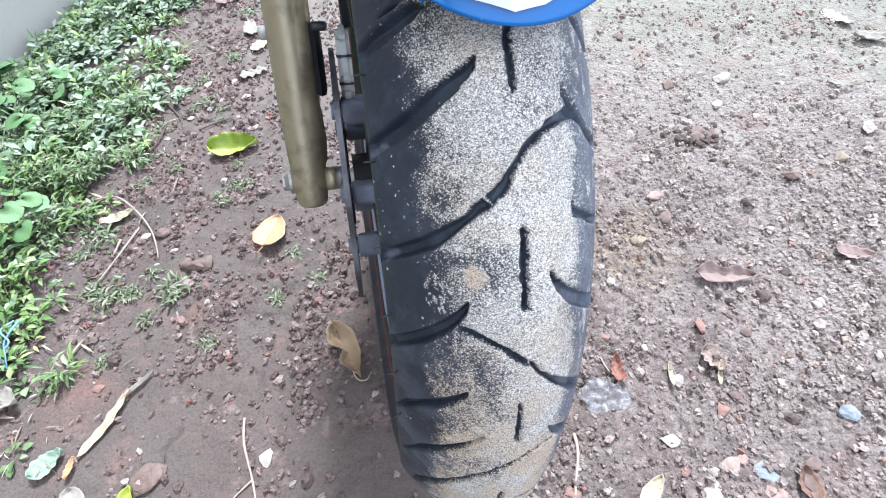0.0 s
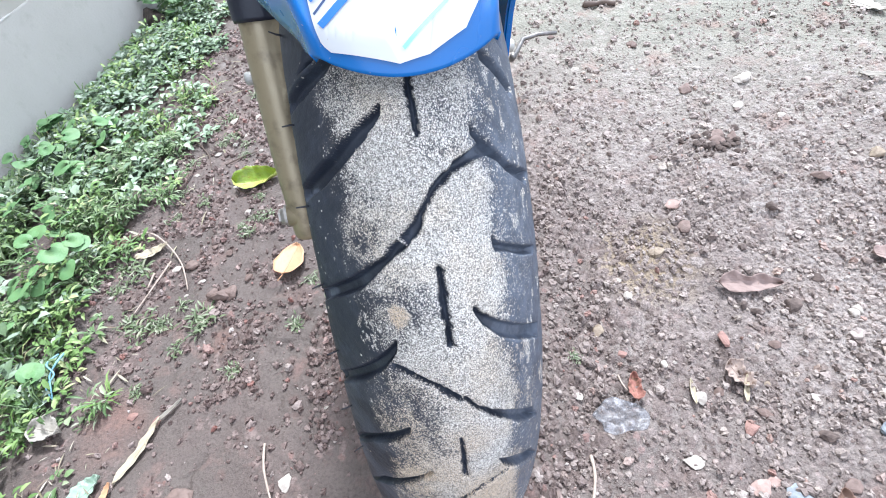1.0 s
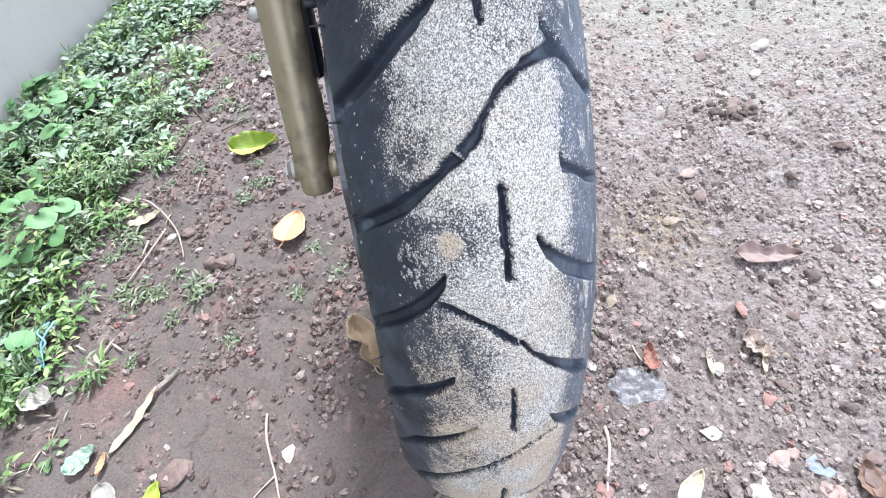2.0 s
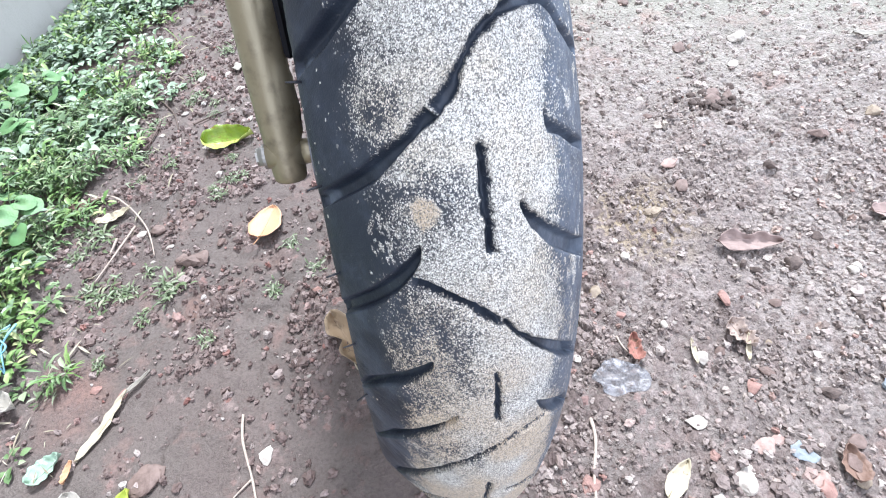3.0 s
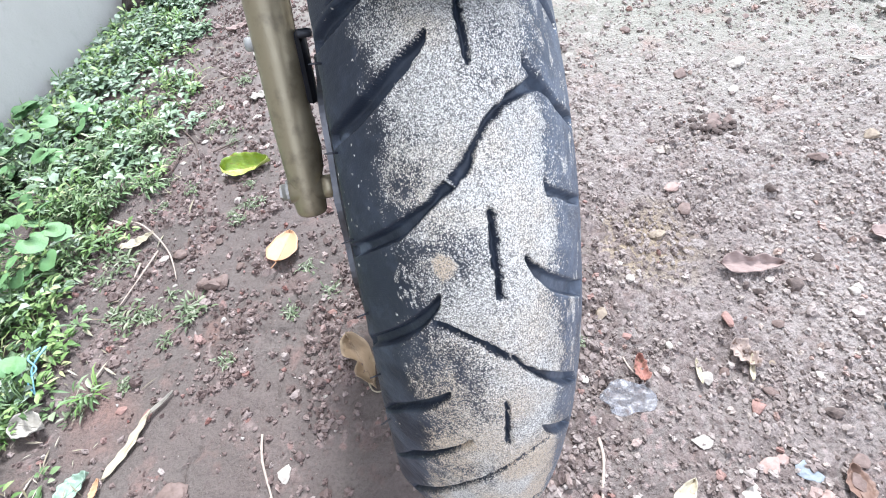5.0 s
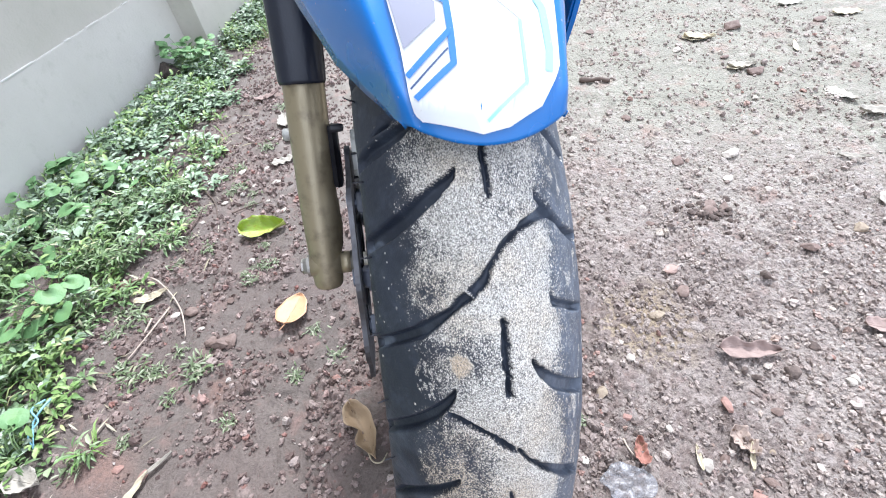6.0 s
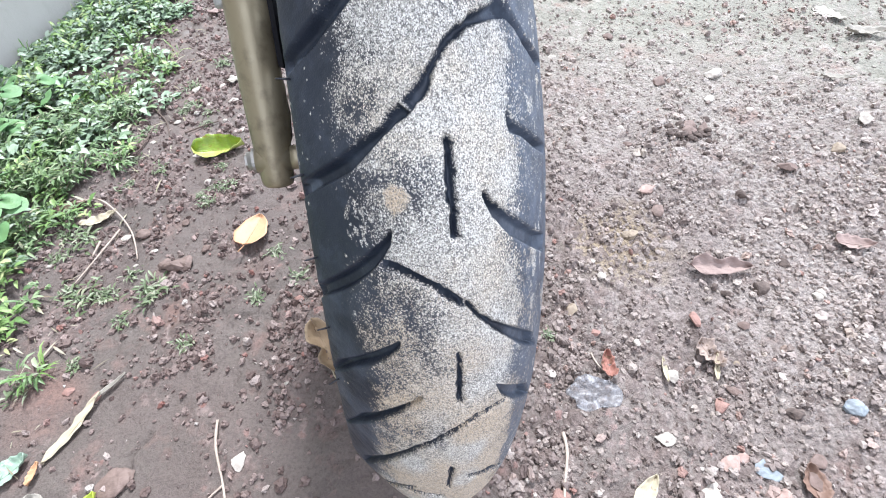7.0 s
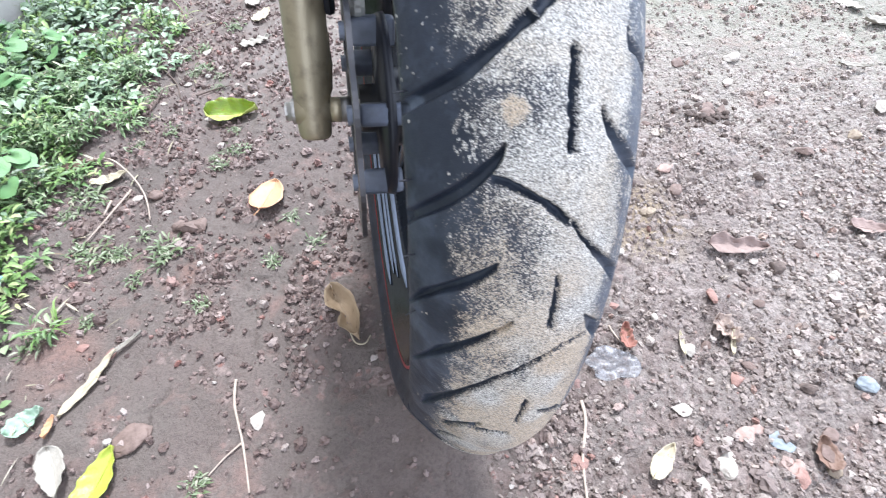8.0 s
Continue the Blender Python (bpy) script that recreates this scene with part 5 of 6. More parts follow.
OCHRE = dry_leaf_material("ochre_leaf", (0.60, 0.36, 0.205), (0.50, 0.275, 0.145), 0.5, spots=0.78)
LIME = dry_leaf_material("lime_leaf", (0.23, 0.305, 0.02), (0.12, 0.20, 0.015), 0.32, (0.20, 0.13, 0.02), 0.62, (0.42, 0.48, 0.12))
RUSSET = dry_leaf_material("russet_leaf", (0.27, 0.175, 0.13), (0.15, 0.09, 0.065), 0.6)
YELLOWING = dry_leaf_material("yellowing_leaf", (0.46, 0.50, 0.07), (0.32, 0.42, 0.05), 0.4, (0.5, 0.45, 0.1), 0.7)
CRUMPLED = dry_leaf_material("crumpled_leaf", (0.43, 0.35, 0.30), (0.28, 0.21, 0.175), 0.7, spots=0.62)
TAN = dry_leaf_material("tan_leaf", (0.42, 0.32, 0.205), (0.29, 0.205, 0.125), 0.6)
PINKISH = dry_leaf_material("pinkish_leaf", (0.35, 0.265, 0.235), (0.22, 0.155, 0.135), 0.7)
CREAM = dry_leaf_material("cream_leaf", (0.54, 0.48, 0.35), (0.38, 0.33, 0.23), 0.6)
BLANCHED = dry_leaf_material("blanched_leaf", (0.41, 0.38, 0.33), (0.29, 0.265, 0.22), 0.6, (0.4, 0.4, 0.32), 0.75)
MINT = dry_leaf_material("mint_leaf", (0.36, 0.46, 0.36), (0.25, 0.36, 0.26), 0.5, (0.6, 0.66, 0.55), 0.65)
RUST = dry_leaf_material("rust_leaf", (0.40, 0.20, 0.155), (0.24, 0.105, 0.08), 0.6, spots=0.6)
STICK = wood_material("pale_twig", (0.56, 0.48, 0.40), (0.27, 0.20, 0.16))
DARKSTICK = wood_material("dark_twig", (0.14, 0.10, 0.08), (0.07, 0.05, 0.04))
WHITESTONE = stone_material("white_stone", (0.49, 0.45, 0.395), (0.33, 0.29, 0.25))
BRICKRED = stone_material("brick_red_stone", (0.34, 0.205, 0.17), (0.23, 0.13, 0.105))
PINKSTONE = stone_material("pink_stone", (0.40, 0.29, 0.25), (0.28, 0.19, 0.16))
BLUESTONE = stone_material("blue_grey_stone", (0.30, 0.335, 0.355), (0.18, 0.20, 0.22))
BROWNSTONE = stone_material("brown_stone", (0.20, 0.142, 0.120), (0.125, 0.085, 0.070))
CLODSTONE = stone_material("dark_earth_clod", (0.145, 0.110, 0.094), (0.065, 0.048, 0.041), 0.9)
YELLOWSTONE = stone_material("yellow_stone", (0.31, 0.255, 0.185), (0.21, 0.16, 0.115))
FILM = film_material()
RIBBON = plain_material("blue_ribbon", (0.30, 0.60, 0.74), 0.4)
MUDBRICK = stone_material("mud_brick", (0.075, 0.058, 0.048), (0.03, 0.023, 0.02))

fallen_leaf("fallen_leaf", -0.206, 0.219, 0.070, 0.054, 70, OCHRE, "dry ochre yellow leaf lying on damp earth", 0.08, 0.03, 0.010, 0.42, 0.20, 1, tilt=(0, 5), wavy=0.15, blunt=0.6)
fallen_leaf("fallen_leaf", -0.282, 0.462, 0.096, 0.054, -3, LIME, "bright lime green leaf lying on reddish earth", 0.30, 0.06, 0.006, 0.3, 0.05, 2, tilt=(14, 0))
fallen_leaf("fallen_leaf", -0.094, -0.032, 0.088, 0.038, -70, TAN, "curled tan leaf lying beside the tyre", 0.45, 0.14, 0.003, 0.3, 0.15, 3, notch=-0.75)
fallen_leaf("fallen_leaf", 0.468, -0.031, 0.082, 0.031, -18, PINKISH, "curled pinkish brown dead leaf on gritty ground", 0.22, -0.04, 0.012, 0.2, 0.06, 4, tilt=(24, 0), notch=0.6, wavy=1.8)
fallen_leaf("fallen_leaf", 0.386, -0.149, 0.040, 0.029, -75, CRUMPLED, "small crumpled pale dead leaf on gritty ground", 0.30, 0.10, 0.002, 0.3, 0.0, 5, wavy=2.2, notch=0.5)
fallen_leaf("fallen_leaf", 0.257, -0.133, 0.036, 0.020, 78, RUST, "small rust red leaf on gritty ground", 0.35, 0.10, 0.003, 0.3, 0.0, 6, wavy=2.5, notch=-0.4)
fallen_leaf("fallen_leaf", 0.668, -0.040, 0.052, 0.026, -25, PINKISH, "faded red brown leaf on the pale track", 0.2, 0.08, 0.002, 0.3, 0.0, 7)
fallen_leaf("fallen_leaf", -0.48, 0.325, 0.062, 0.022, 18, CREAM, "narrow pale dry leaf at the edge of the weeds", 0.2, 0.10, 0.006, 0.4, 0.0, 8)
fallen_leaf("fallen_leaf", -0.566, 0.002, 0.052, 0.038, -20, BLANCHED, "blanched papery leaf among the weeds", 0.25, 0.08, 0.012, 0.3, 0.0, 9)
fallen_leaf("fallen_leaf", -0.483, -0.096, 0.042, 0.030, 40, MINT, "faded mint green leaf on bare earth", 0.25, 0.10, 0.003, 0.3, 0.0, 10)
fallen_leaf("fallen_leaf", -0.430, -0.164, 0.062, 0.030, -66, BLANCHED, "blanched white leaf on bare earth", 0.15, 0.05, 0.010, 0.3, 0.0, 11)
fallen_leaf("fallen_leaf", -0.381, -0.178, 0.066, 0.036, 70, YELLOWING, "yellow green leaf lying on bare earth", 0.2, 0.10, 0.004, 0.3, 0.0, 12)
fallen_leaf("fallen_leaf", 0.237, -0.280, 0.048, 0.020, 38, CREAM, "cream coloured dry leaf on gritty ground", 0.25, 0.06, 0.003, 0.4, 0.0, 13)
fallen_leaf("fallen_leaf", 1.084, 0.445, 0.085, 0.030, -20, BLANCHED, "pale dry leaf on the track", 0.25, 0.10, 0.005, 0.3, 0.0, 14)
fallen_leaf("fallen_leaf", 0.916, 0.318, 0.060, 0.014, -25, BLANCHED, "narrow pale dry leaf on the track", 0.25, 0.06, 0.003, 0.3, 0.0, 15)
fallen_leaf("fallen_leaf", 0.957, 0.745, 0.070, 0.030, -15, BLANCHED, "pale dry leaf on the track", 0.2, 0.08, 0.003, 0.3, 0.0, 16)
fallen_leaf("fallen_leaf", 0.952, 0.943, 0.085, 0.036, -30, CREAM, "pale dry leaf on the track", 0.2, 0.08, 0.003, 0.3, 0.0, 17)
fallen_leaf("fallen_leaf", -0.247, 0.700, 0.074, 0.030, 20, BLANCHED, "bleached dead leaf behind the fork", 0.10, 0.04, 0.006, 0.3, 0.0, 18, wavy=2.0, notch=0.4)
fallen_leaf("fallen_leaf", -0.240, 0.822, 0.066, 0.034, 60, CREAM, "bleached dead leaf behind the fork", 0.10, 0.04, 0.006, 0.3, 0.0, 19)
fallen_leaf("fallen_leaf", -0.268, 0.915, 0.076, 0.040, 100, BLANCHED, "bleached dead leaf behind the fork", 0.10, 0.04, 0.006, 0.3, 0.0, 20, wavy=2.0, notch=-0.4)
fallen_leaf("fallen_leaf", -0.330, 1.08, 0.080, 0.026, 30, PINKISH, "pinkish dead leaf near the weeds", 0.25, 0.10, 0.003, 0.3, 0.0, 21)

fallen_leaf("fallen_leaf", 0.95, 0.945, 0.09, 0.042, -15, CREAM, "pale dry leaf far along the track", 0.08, 0.03, 0.004, 0.3, 0.0, 40)
fallen_leaf("fallen_leaf", 0.956, 0.744, 0.085, 0.026, 0, CREAM, "pale curled leaf far along the track", 0.08, 0.03, 0.004, 0.3, 0.0, 41)
fallen_leaf("fallen_leaf", 1.073, 0.545, 0.08, 0.036, -70, BLANCHED, "bleached curled leaf on the track", 0.08, 0.03, 0.004, 0.3, 0.0, 42)
fallen_leaf("fallen_leaf", 1.326, 1.063, 0.09, 0.038, 0, BLANCHED, "bleached leaf far along the track", 0.08, 0.03, 0.004, 0.3, 0.0, 43)
fallen_leaf("fallen_leaf", 1.404, 0.931, 0.08, 0.045, -20, CREAM, "pale dry leaf far along the track", 0.08, 0.03, 0.004, 0.3, 0.0, 44)
fallen_leaf("fallen_leaf", 1.143, 0.795, 0.07, 0.014, 60, CREAM, "narrow dry leaf on the track", 0.08, 0.03, 0.004, 0.3, 0.0, 45)
fallen_leaf("fallen_leaf", 0.411, -0.307, 0.036, 0.026, 75, RUSSET, "curled brown leaf on gritty ground", 0.3, 0.08, 0.004, 0.3, 0.0, 50)
fallen_leaf("fallen_leaf", -0.54, 0.367, 0.055, 0.022, 10, RUSSET, "dark brown dead leaf under the vine", 0.3, 0.08, 0.004, 0.3, 0.0, 51)
fallen_leaf("dry_blade", 0.323, -0.154, 0.032, 0.006, 75, CREAM, "thin pale dry blade beside a pebble", 0.3, 0.05, 0.003, 0.5, 0.0, 52, "dry blades")
fallen_leaf("dry_blade", 0.385, -0.166, 0.036, 0.006, 60, CREAM, "thin yellowish dry blade on a leaf", 0.3, 0.05, 0.006, 0.5, 0.0, 53, "dry blades")


def twig(name, places, radius, material, label, category="twig", group="twigs"):
    """A twig or stalk lying along places (x, y, height above the ground)."""
    bm = bmesh.new()
    pts = [Vector((x, y, ground_z(x, y) + h)) for x, y, h in places]
    smooth = []
    for k in range(len(pts) - 1):
        p0, p1, p2, p3 = pts[max(k - 1, 0)], pts[k], pts[k + 1], pts[min(k + 2, len(pts) - 1)]
        for j in range(5):
            t = j / 5
            smooth.append(0.5 * (2 * p1 + (p2 - p0) * t + (2 * p0 - 5 * p1 + 4 * p2 - p3) * t * t + (3 * p1 - p0 - 3 * p2 + p3) * t ** 3))
    smooth.append(pts[-1])
    for p in smooth:
        p.z = max(p.z, ground_z(p.x, p.y) + 0.7 * radius)
    n = len(smooth)
    rr = random.Random(n + int(1000 * places[0][0]))
    tube(bm, smooth, [radius * (1.0 - 0.45 * k / n) * rr.uniform(0.85, 1.15) for k in range(n)], 8)
    ob = part(name, bm, material)
    return tagged(ob, label, category, group)


twig("twig", [(-0.237, -0.091, 0.005), (-0.235, -0.125, 0.006), (-0.224, -0.172, 0.006), (-0.214, -0.225, 0.005)], 0.0019, STICK, "thin pale twig lying on bare earth")
twig("twig", [(-0.226, -0.168, 0.002), (-0.245, -0.182, 0.002), (-0.262, -0.198, 0.002)], 0.0014, STICK, "thin pale twig lying on bare earth")
fallen_leaf("dry_blade", -0.424, -0.056, 0.094, 0.015, 58, CREAM, "ragged cream dry blade lying on earth", 0.20, 0.05, 0.004, 0.5, 0.0, 31, "dry blades", wavy=1.6, notch=0.5)
fallen_leaf("dry_blade", -0.388, -0.008, 0.045, 0.006, 38, BLANCHED, "short cream coloured dry grass blade on earth", 0.5, 0.05, 0.004, 0.5, 0.0, 32, "dry blades")
fallen_leaf("dry_blade", -0.452, -0.108, 0.026, 0.009, 80, OCHRE, "short orange dry grass blade on earth", 0.4, 0.05, 0.006, 0.5, 0.0, 33, "dry blades")
twig("vine", [(-0.528, 0.374, 0.01), (-0.488, 0.368, 0.014), (-0.45, 0.33, 0.012), (-0.42, 0.284, 0.008), (-0.403, 0.244, 0.006), (-0.397, 0.215, 0.003)], 0.0019, STICK, "curved pale dry vine at the verge", "vine")
twig("twig", [(-0.443, 0.295, 0.004), (-0.464, 0.239, 0.006), (-0.491, 0.188, 0.004)], 0.0019, STICK, "straight pale dry stem on earth")
twig("twig", [(-0.469, 0.273, 0.003), (-0.476, 0.242, 0.003)], 0.0022, STICK, "short pale dry stem on earth")
twig("twig", [(-0.36, 0.535, 0.003), (-0.328, 0.55, 0.004), (-0.293, 0.56, 0.003)], 0.0018, DARKSTICK, "thin brown twig on crumbly earth")
twig("twig", [(-0.432, 0.572, 0.004), (-0.433, 0.527, 0.006), (-0.444, 0.488, 0.003)], 0.0020, DARKSTICK, "thin brown twig at the verge")
twig("twig", [(0.174, -0.198, 0.006), (0.170, -0.222, 0.007), (0.152, -0.262, 0.007), (0.140, -0.31, 0.006)], 0.0022, STICK, "pale twig half sunk in gritty ground")
twig("twig", [(0.245, -0.110, 0.003), (0.244, -0.130, 0.003), (0.256, -0.150, 0.003)], 0.0014, STICK, "thin pale twig beside a red leaf")
twig("twig", [(-0.092, -0.052, 0.003), (-0.086, -0.070, 0.006), (-0.074, -0.074, 0.006), (-0.066, -0.062, 0.004)], 0.0014, CREAM, "curled pale stem beside the tyre")
twig("twig", [(-0.33, 0.455, 0.002), (-0.305, 0.430, 0.003), (-0.262, 0.418, 0.003)], 0.0016, DARKSTICK, "dark curved stalk under a green leaf")
twig("twig", [(0.548, 0.83, 0.004), (0.578, 0.818, 0.008), (0.62, 0.80, 0.004)], 0.008, DARKSTICK, "short dark broken twig on the track")
twig("twig", [(-0.43, 0.63, 0.003), (-0.405, 0.585, 0.004), (-0.39, 0.53, 0.003)], 0.0020, DARKSTICK, "thin brown twig at the verge")
for sway in (0.0, 0.007):
    twig("ribbon", [(-0.578 + sway, 0.122, 0.030), (-0.588 + 2 * sway, 0.104, 0.034), (-0.577 - sway, 0.088, 0.028), (-0.586 + sway, 0.070, 0.024), (-0.578, 0.052, 0.014)], 0.0017, RIBBON, "thin twisted strip of light blue plastic among weeds", "ribbon", "litter")


def stone(x, y, size, material, label, seed, flat=0.6, long=1.2, heading=0, sunk=0.25, group="stones"):
    """A pebble or broken stone with facets, partly sunk."""
    rr = random.Random(seed)
    bm = bmesh.new()
    bmesh.ops.create_icosphere(bm, subdivisions=3 if size > 0.02 else 2, radius=0.5)
    size *= 0.9
    planes = [Vector((rr.uniform(-1, 1), rr.uniform(-1, 1), rr.uniform(-1, 1))).normalized() for _ in range(15)]
    cuts = [rr.uniform(0.24, 0.42) for _ in planes]
    for v in bm.verts:
        for p, c in zip(planes, cuts):
            d = v.co.dot(p)
            if d > c:
                v.co -= p * (d - c) * 0.92
        v.co *= 1 + 0.16 * noise.noise(v.co * 4 + Vector((seed, 0, 0)))
        v.co = Vector((v.co.x * long, v.co.y, v.co.z * flat)) * size
    ob = part("stone", bm, material, smooth=False)
    ob.matrix_world = turned(x, y, ground_z(x, y) + size * flat * (0.5 - sunk) * 0.8, radians(heading))
    return tagged(ob, label, "stone", group)


STONES = [
    (0.329, -0.164, 0.021, WHITESTONE, "smooth white pebble on gritty ground", 0.7, 1.3, 80), (0.367, -0.210, 0.022, BRICKRED, "brick red stone chip on gritty ground", 0.6, 1.1, 20),
    (0.261, -0.085, 0.015, BRICKRED, "small red stone chip in the grit", 0.6, 1.3, 0), (0.306, -0.113, 0.013, WHITESTONE, "small white chip in the grit", 0.5, 1.2, 60),
    (0.322, -0.111, 0.010, WHITESTONE, "small white chip in the grit", 0.5, 1.2, 10), (0.287, -0.230, 0.027, WHITESTONE, "broken white stone chip on gritty ground", 0.4, 1.2, -30),
    (0.575, -0.102, 0.017, WHITESTONE, "pale pebble on the track", 0.6, 1.2, 0), (0.508, -0.248, 0.027, BLUESTONE, "blue grey stone on gritty ground", 0.6, 1.2, -70),
    (0.302, -0.300, 0.026, WHITESTONE, "whitish stone chip on gritty ground", 0.5, 1.2, 60), (0.374, -0.325, 0.024, BRICKRED, "reddish stone on gritty ground", 0.6, 1.2, 40),
    (0.418, -0.305, 0.026, BROWNSTONE, "reddish brown stone on gritty ground", 0.6, 1.3, 100), (0.271, -0.308, 0.022, WHITESTONE, "white stone chip on gritty ground", 0.4, 1.3, 120),
    (0.372, 0.059, 0.020, YELLOWSTONE, "small yellowish clay lump on the ground", 0.7, 1.1, 0), (0.58, 0.256, 0.030, BROWNSTONE, "dark brown earth clod on the track", 0.5, 1.5, 20),
    (0.612, 0.262, 0.022, BROWNSTONE, "dark brown earth clod on the track", 0.5, 1.3, 50), (-0.210, -0.145, 0.025, WHITESTONE, "pointed white chip on bare earth", 0.35, 1.4, 75),
    (-0.326, 0.181, 0.036, BROWNSTONE, "lump of reddish earth near the verge", 0.75, 1.4, 20), (-0.134, 0.069, 0.020, BRICKRED, "small red stone beside the tyre", 0.6, 1.1, 0),
    (-0.40, 0.205, 0.010, WHITESTONE, "small white pebble on earth", 0.6, 1.2, 0), (-0.30, 0.33, 0.012, WHITESTONE, "small white pebble on earth", 0.6, 1.1, 0),
    (-0.545, 0.240, 0.014, WHITESTONE, "small white pebble by the weeds", 0.6, 1.2, 70), (-0.152, -0.060, 0.008, WHITESTONE, "tiny white chip on earth", 0.6, 1.2, 0),
    (0.305, 0.03, 0.012, WHITESTONE, "small pale chip in the grit", 0.6, 1.2, 0), (0.66, 0.48, 0.016, WHITESTONE, "small pale pebble on the track", 0.6, 1.2, 0),
    (0.452, -0.12, 0.018, BROWNSTONE, "brown clod on gritty ground", 0.6, 1.3, 0), (0.390, -0.196, 0.018, BROWNSTONE, "brown clod on gritty ground", 0.6, 1.4, -40),
    (0.47, 0.30, 0.018, WHITESTONE, "pale pebble on the track", 0.6, 1.2, 30), (0.43, 0.726, 0.02, BROWNSTONE, "brown clod on the track", 0.6, 1.2, 0),
    (-0.355, -0.136, 0.044, BROWNSTONE, "flat reddish clod on bare earth", 0.3, 1.4, 30), (-0.45, 0.0, 0.02, BRICKRED, "crumbled red brick chip on earth", 0.35, 1.4, 10),
    (-0.41, -0.02, 0.018, BRICKRED, "crumbled red brick chip on earth", 0.35, 1.4, 60), (0.90, 0.60, 0.02, WHITESTONE, "pale pebble on the track", 0.6, 1.2, 30),
    (-0.246, 0.518, 0.018, WHITESTONE, "pale stone chip on reddish earth", 0.45, 1.3, 50),
    (-0.321, 0.626, 0.018, WHITESTONE, "pale stone chip on reddish earth", 0.45, 1.3, 25),
    (-0.284, 0.563, 0.014, WHITESTONE, "pale stone chip on reddish earth", 0.45, 1.3, 80),
    (-0.355, 0.694, 0.024, WHITESTONE, "pale stone chip on reddish earth", 0.45, 1.3, 70),
    (-0.295, 0.679, 0.02, WHITESTONE, "pale stone chip on reddish earth", 0.45, 1.3, 70),
    (-0.423, 0.523, 0.012, WHITESTONE, "pale stone chip on reddish earth", 0.45, 1.3, 20),
    (-0.382, 0.581, 0.016, WHITESTONE, "pale stone chip on reddish earth", 0.45, 1.3, 10),
    (-0.336, 0.464, 0.012, WHITESTONE, "pale stone chip on reddish earth", 0.45, 1.3, 70),
    (-0.268, 0.625, 0.022, WHITESTONE, "pale stone chip on reddish earth", 0.45, 1.3, 20),
    (-0.3, 0.521, 0.014, WHITESTONE, "pale stone chip on reddish earth", 0.45, 1.3, 50),
    (0.341, -0.273, 0.026, PINKSTONE, "pale pink stone half sunk in grit", 0.4, 1.2, 20),
    (0.374, -0.284, 0.026, BLUESTONE, "blue grey stone shard sunk in grit", 0.35, 1.5, -50),
    (0.306, -0.295, 0.028, WHITESTONE, "streaked white shard sunk in grit", 0.3, 1.4, 80),
    (0.376, -0.315, 0.027, PINKSTONE, "pink stone chip on gritty ground", 0.5, 1.1, 60),
    (0.384, -0.315, 0.012, WHITESTONE, "small white chip beside a pink stone", 0.6, 1.1, 0),
    (0.415, -0.324, 0.02, YELLOWSTONE, "yellowish green stone chip on grit", 0.5, 1.2, 60),
    (0.43, -0.29, 0.021, BROWNSTONE, "brown pebble on gritty ground", 0.6, 1.3, 10),
    (0.358, -0.268, 0.017, PINKSTONE, "pinkish pebble sunk in grit", 0.5, 1.2, -20),
    (0.416, -0.165, 0.01, YELLOWSTONE, "small yellow chip on gritty ground", 0.5, 1.2, 20),
    (0.502, -0.075, 0.024, CLODSTONE, "dark earth clod near a dead leaf", 0.8, 1.2, 40),
    (0.458, -0.07, 0.018, CLODSTONE, "dark earth clod under a dead leaf", 0.9, 1.0, 0),
    (0.447, -0.057, 0.014, CLODSTONE, "dark earth clod under a dead leaf", 0.9, 1.1, 0),
    (0.394, -0.099, 0.019, BRICKRED, "dark red earth clod in grit", 0.8, 1.4, 80),
    (0.355, -0.161, 0.016, BROWNSTONE, "brown clod beside a pebble", 0.7, 1.2, 0),
    (0.44, -0.238, 0.02, CLODSTONE, "dark crumbly clod on gritty ground", 0.7, 1.4, -30),
    (0.184, -0.126, 0.014, WHITESTONE, "pale chip close beside the tyre", 0.5, 1.4, -20),
    (0.243, -0.042, 0.024, YELLOWSTONE, "ochre earth lump beside the tyre", 0.6, 1.2, 50),
    (0.304, -0.0, 0.017, WHITESTONE, "pale rounded pebble near the tyre", 0.6, 1.2, 10),
    (0.568, -0.102, 0.019, WHITESTONE, "whitish pebble on gritty ground", 0.6, 1.1, 20),
    (0.673, 0.121, 0.028, BROWNSTONE, "brown earth clod on the track", 0.6, 1.3, -20),
    (0.786, 0.143, 0.028, YELLOWSTONE, "tan earth clod on the track", 0.6, 1.4, 10),
    (0.572, 0.087, 0.02, CLODSTONE, "dark clod on the track", 0.8, 1.3, -50),
    (0.558, -0.042, 0.02, CLODSTONE, "dark clod on gritty ground", 0.8, 1.4, -60),
    (0.435, 0.09, 0.026, BROWNSTONE, "dark grey stone chip on the track", 0.5, 1.4, 30),
    (0.463, 0.257, 0.018, BROWNSTONE, "brown clod on the track", 0.6, 1.2, 0),
    (0.711, 0.405, 0.03, WHITESTONE, "pale pebble far along the track", 0.6, 1.2, 0),
    (0.446, 0.141, 0.024, PINKSTONE, "pinkish chip on the track", 0.4, 1.6, 10),
    (0.376, 0.056, 0.022, YELLOWSTONE, "yellowish clay lump on the ground", 0.8, 1.3, 30),
    (0.724, 0.411, 0.03, WHITESTONE, "pale stone chip on the dry track", 0.5, 1.3, 35),
    (0.664, 0.333, 0.022, WHITESTONE, "pale stone chip on the dry track", 0.5, 1.3, 20),
    (0.715, 0.284, 0.02, WHITESTONE, "pale stone chip on the dry track", 0.5, 1.3, 50),
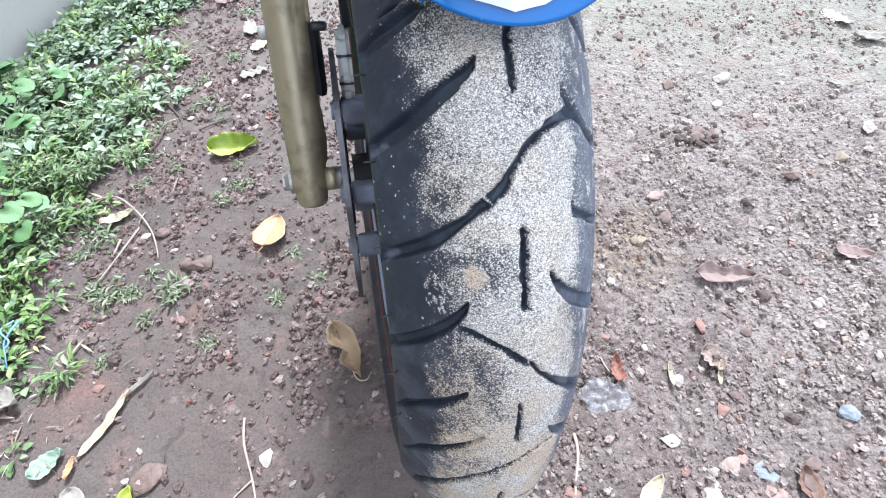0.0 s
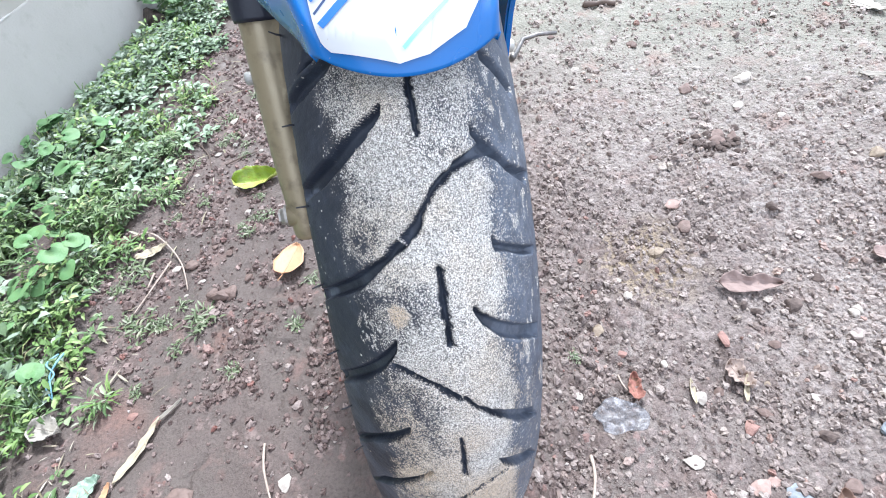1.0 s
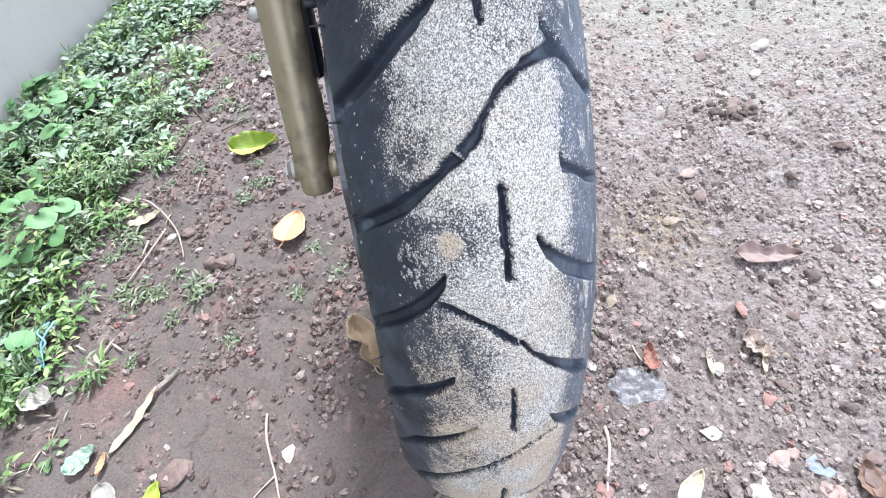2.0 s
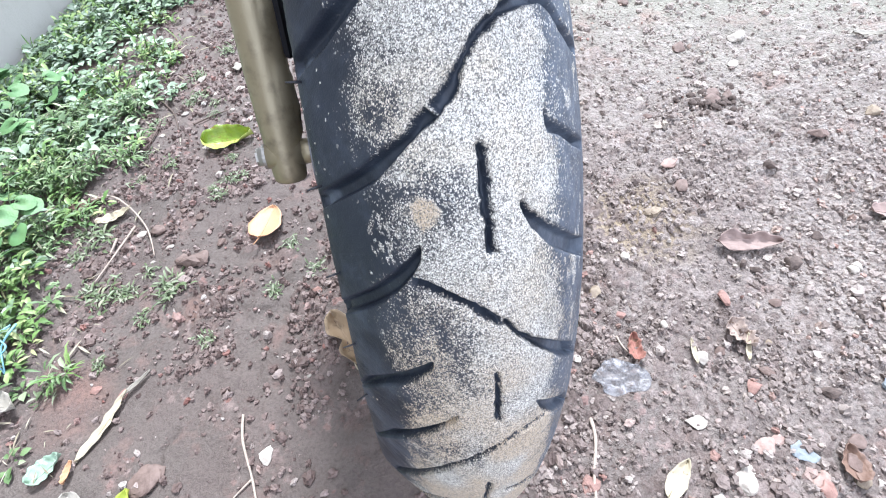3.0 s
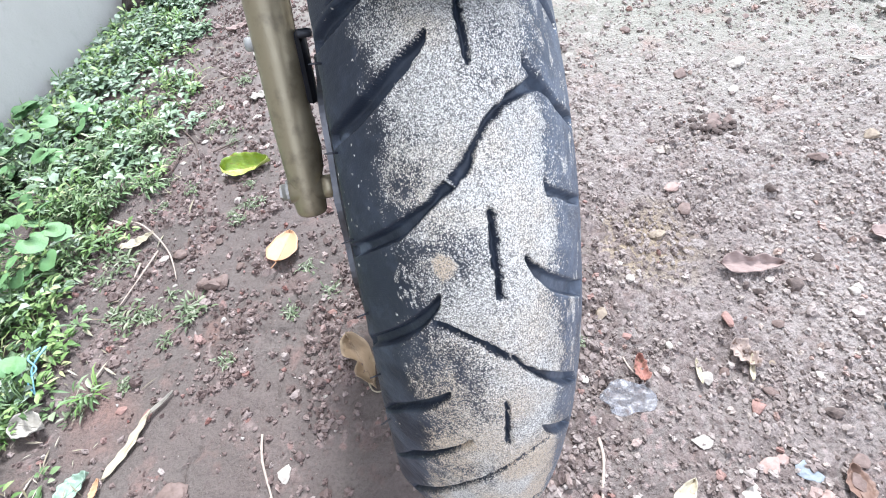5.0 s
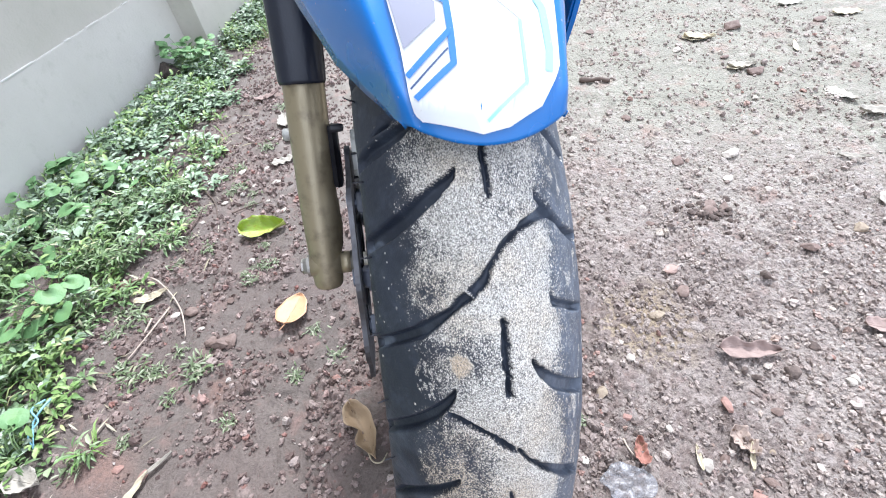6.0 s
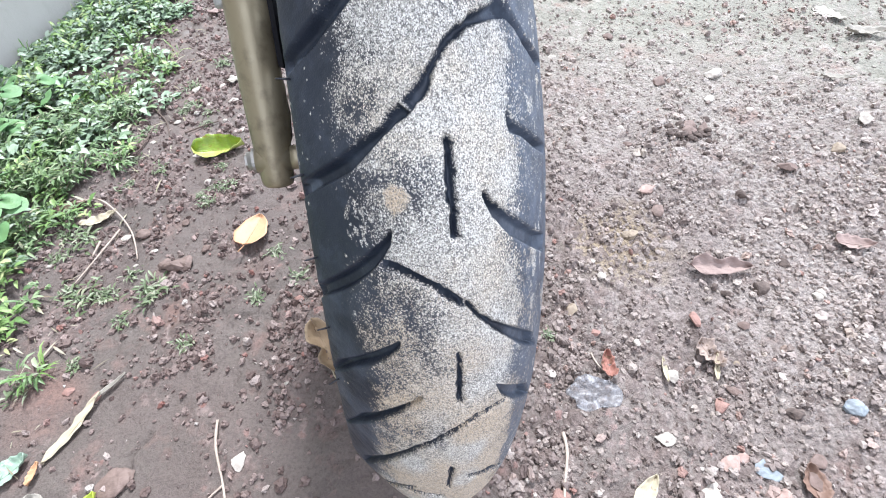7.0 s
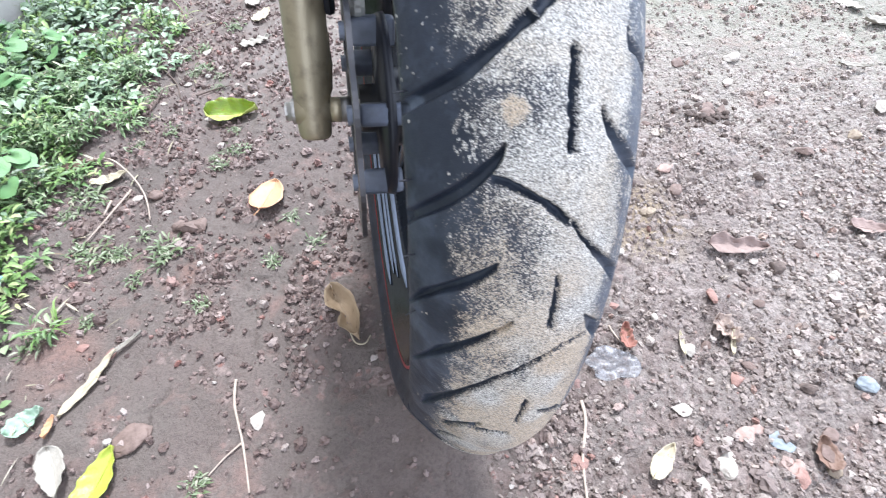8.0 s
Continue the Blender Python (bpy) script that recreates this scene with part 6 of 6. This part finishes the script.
    (0.858, 0.899, 0.03, WHITESTONE, "pale stone chip on the dry track", 0.5, 1.3, 45),
    (1.037, 0.7, 0.022, WHITESTONE, "pale stone chip on the dry track", 0.5, 1.3, 0),
    (0.876, 0.197, 0.03, WHITESTONE, "pale stone chip on the dry track", 0.5, 1.3, 30),
    (0.58, 0.273, 0.02, WHITESTONE, "pale stone chip on the dry track", 0.5, 1.3, 40),
    (0.433, 0.572, 0.018, WHITESTONE, "pale stone chip on the dry track", 0.5, 1.3, 10),
    (1.068, 0.969, 0.06, BROWNSTONE, "brown earth clod on the dry track", 0.5, 1.3, 30),
    (0.605, 0.419, 0.035, BROWNSTONE, "brown earth clod on the dry track", 0.5, 1.3, 50),
    (0.699, 0.945, 0.025, BROWNSTONE, "brown earth clod on the dry track", 0.5, 1.3, 45),
    (0.693, 1.12, 0.03, BROWNSTONE, "brown earth clod on the dry track", 0.5, 1.3, 60),
    (0.578, 0.613, 0.03, BROWNSTONE, "brown earth clod on the dry track", 0.5, 1.3, 75),
    (0.972, 0.706, 0.05, BROWNSTONE, "brown earth clod on the dry track", 0.5, 1.3, 15),
    (0.586, 0.272, 0.03, BROWNSTONE, "brown earth clod on the dry track", 0.5, 1.3, 50),
    (1.3, 0.912, 0.04, BROWNSTONE, "brown earth clod on the dry track", 0.5, 1.3, 20),
    (1.199, 0.651, 0.03, BROWNSTONE, "brown earth clod on the dry track", 0.5, 1.3, 40),
    (0.83, 0.558, 0.02, BROWNSTONE, "brown earth clod on the dry track", 0.5, 1.3, 52),
    (0.951, 0.812, 0.022, BROWNSTONE, "brown earth clod on the dry track", 0.5, 1.3, 10),
    (-0.573, 0.265, 0.016, WHITESTONE, "small white pebble on reddish earth", 0.5, 1.4, 5),
    (-0.373, 0.225, 0.015, WHITESTONE, "small white pebble on reddish earth", 0.5, 1.4, 45),
    (-0.297, 0.37, 0.016, WHITESTONE, "small white pebble on reddish earth", 0.5, 1.4, 40),
    (-0.428, 0.274, 0.018, WHITESTONE, "small white pebble on reddish earth", 0.5, 1.4, 35),
    (-0.379, 0.3, 0.018, BROWNSTONE, "reddish brown clod on damp earth", 0.7, 1.2, 50),
    (-0.398, 0.27, 0.026, BROWNSTONE, "reddish brown clod on damp earth", 0.7, 1.2, 5),
    (-0.356, 0.299, 0.016, BROWNSTONE, "reddish brown clod on damp earth", 0.7, 1.2, 5),
    (-0.314, 0.18, 0.03, BROWNSTONE, "reddish brown clod on damp earth", 0.7, 1.2, 70),
    (-0.327, 0.279, 0.018, BROWNSTONE, "reddish brown clod on damp earth", 0.7, 1.2, 60),
    (-0.347, 0.19, 0.024, BROWNSTONE, "reddish brown clod on damp earth", 0.7, 1.2, 0),
    (-0.288, 0.212, 0.02, BROWNSTONE, "reddish brown clod on damp earth", 0.7, 1.2, 40),
    (-0.452, 0.176, 0.014, BROWNSTONE, "reddish brown clod on damp earth", 0.7, 1.2, 40),
]
for k, (x, y, s, mat, label, flat, long, head) in enumerate(STONES):
    stone(x, y, s, mat, label, 700 + k, flat, long, head)

# a heap of dark crumbly clods on the track
heap = random.Random(77)
for k in range(52):
    stone(0.575 + heap.gauss(0, 0.024), 0.252 + heap.gauss(0, 0.014), heap.uniform(0.007, 0.018), CLODSTONE, "dark brown crumbly earth clod on the track", 800 + k, 0.8, 1.2, heap.uniform(0, 180), 0.1, "earth clods")

# dark broken block in the weeds at the wall
stone(-0.668, 1.335, 0.105, MUDBRICK, "dark broken mud brick against the plinth", 903, 1.0, 0.9, 40, 0.25, "rubble")


def wrapper(x, y, length, width, heading):
    """A crumpled piece of clear film, pressed into the grit."""
    bm = bmesh.new()
    n = 18
    grid = []
    for i in range(n + 1):
        row = []
        for j in range(n + 1):
            a, b = i / n - 0.5, j / n - 0.5
            k = 1 - 0.35 * max(0, (a * a + b * b) * 4 - 0.8)
            k *= 1 + 0.35 * noise.noise(Vector((3 * a, 3 * b, 9.3)))
            px, py = a * length * k * (1 - 0.5 * max(0, b)), b * width * k
            z = 0.012 + 0.005 * noise.noise(Vector((a * 6, b * 6, 1.7))) + 0.003 * noise.noise(Vector((a * 15, b * 15, 4.1)))
            row.append(bm.verts.new((px, py, z)))
        grid.append(row)
    for p, q in zip(grid, grid[1:]):
        for j in range(n):
            bm.faces.new((p[j], q[j], q[j + 1], p[j + 1]))
    ob = part("plastic_wrapper", bm, FILM)
    ob.matrix_world = turned(x, y, ground_z(x, y) - 0.002, radians(heading))
    solid = ob.modifiers.new("thickness", "SOLIDIFY")
    solid.thickness = 0.0004
    ob.visible_shadow = False
    return tagged(ob, "crumpled clear plastic wrapper on gritty ground", "wrapper", "litter")


wrapper(0.223, -0.165, 0.066, 0.050, -15)
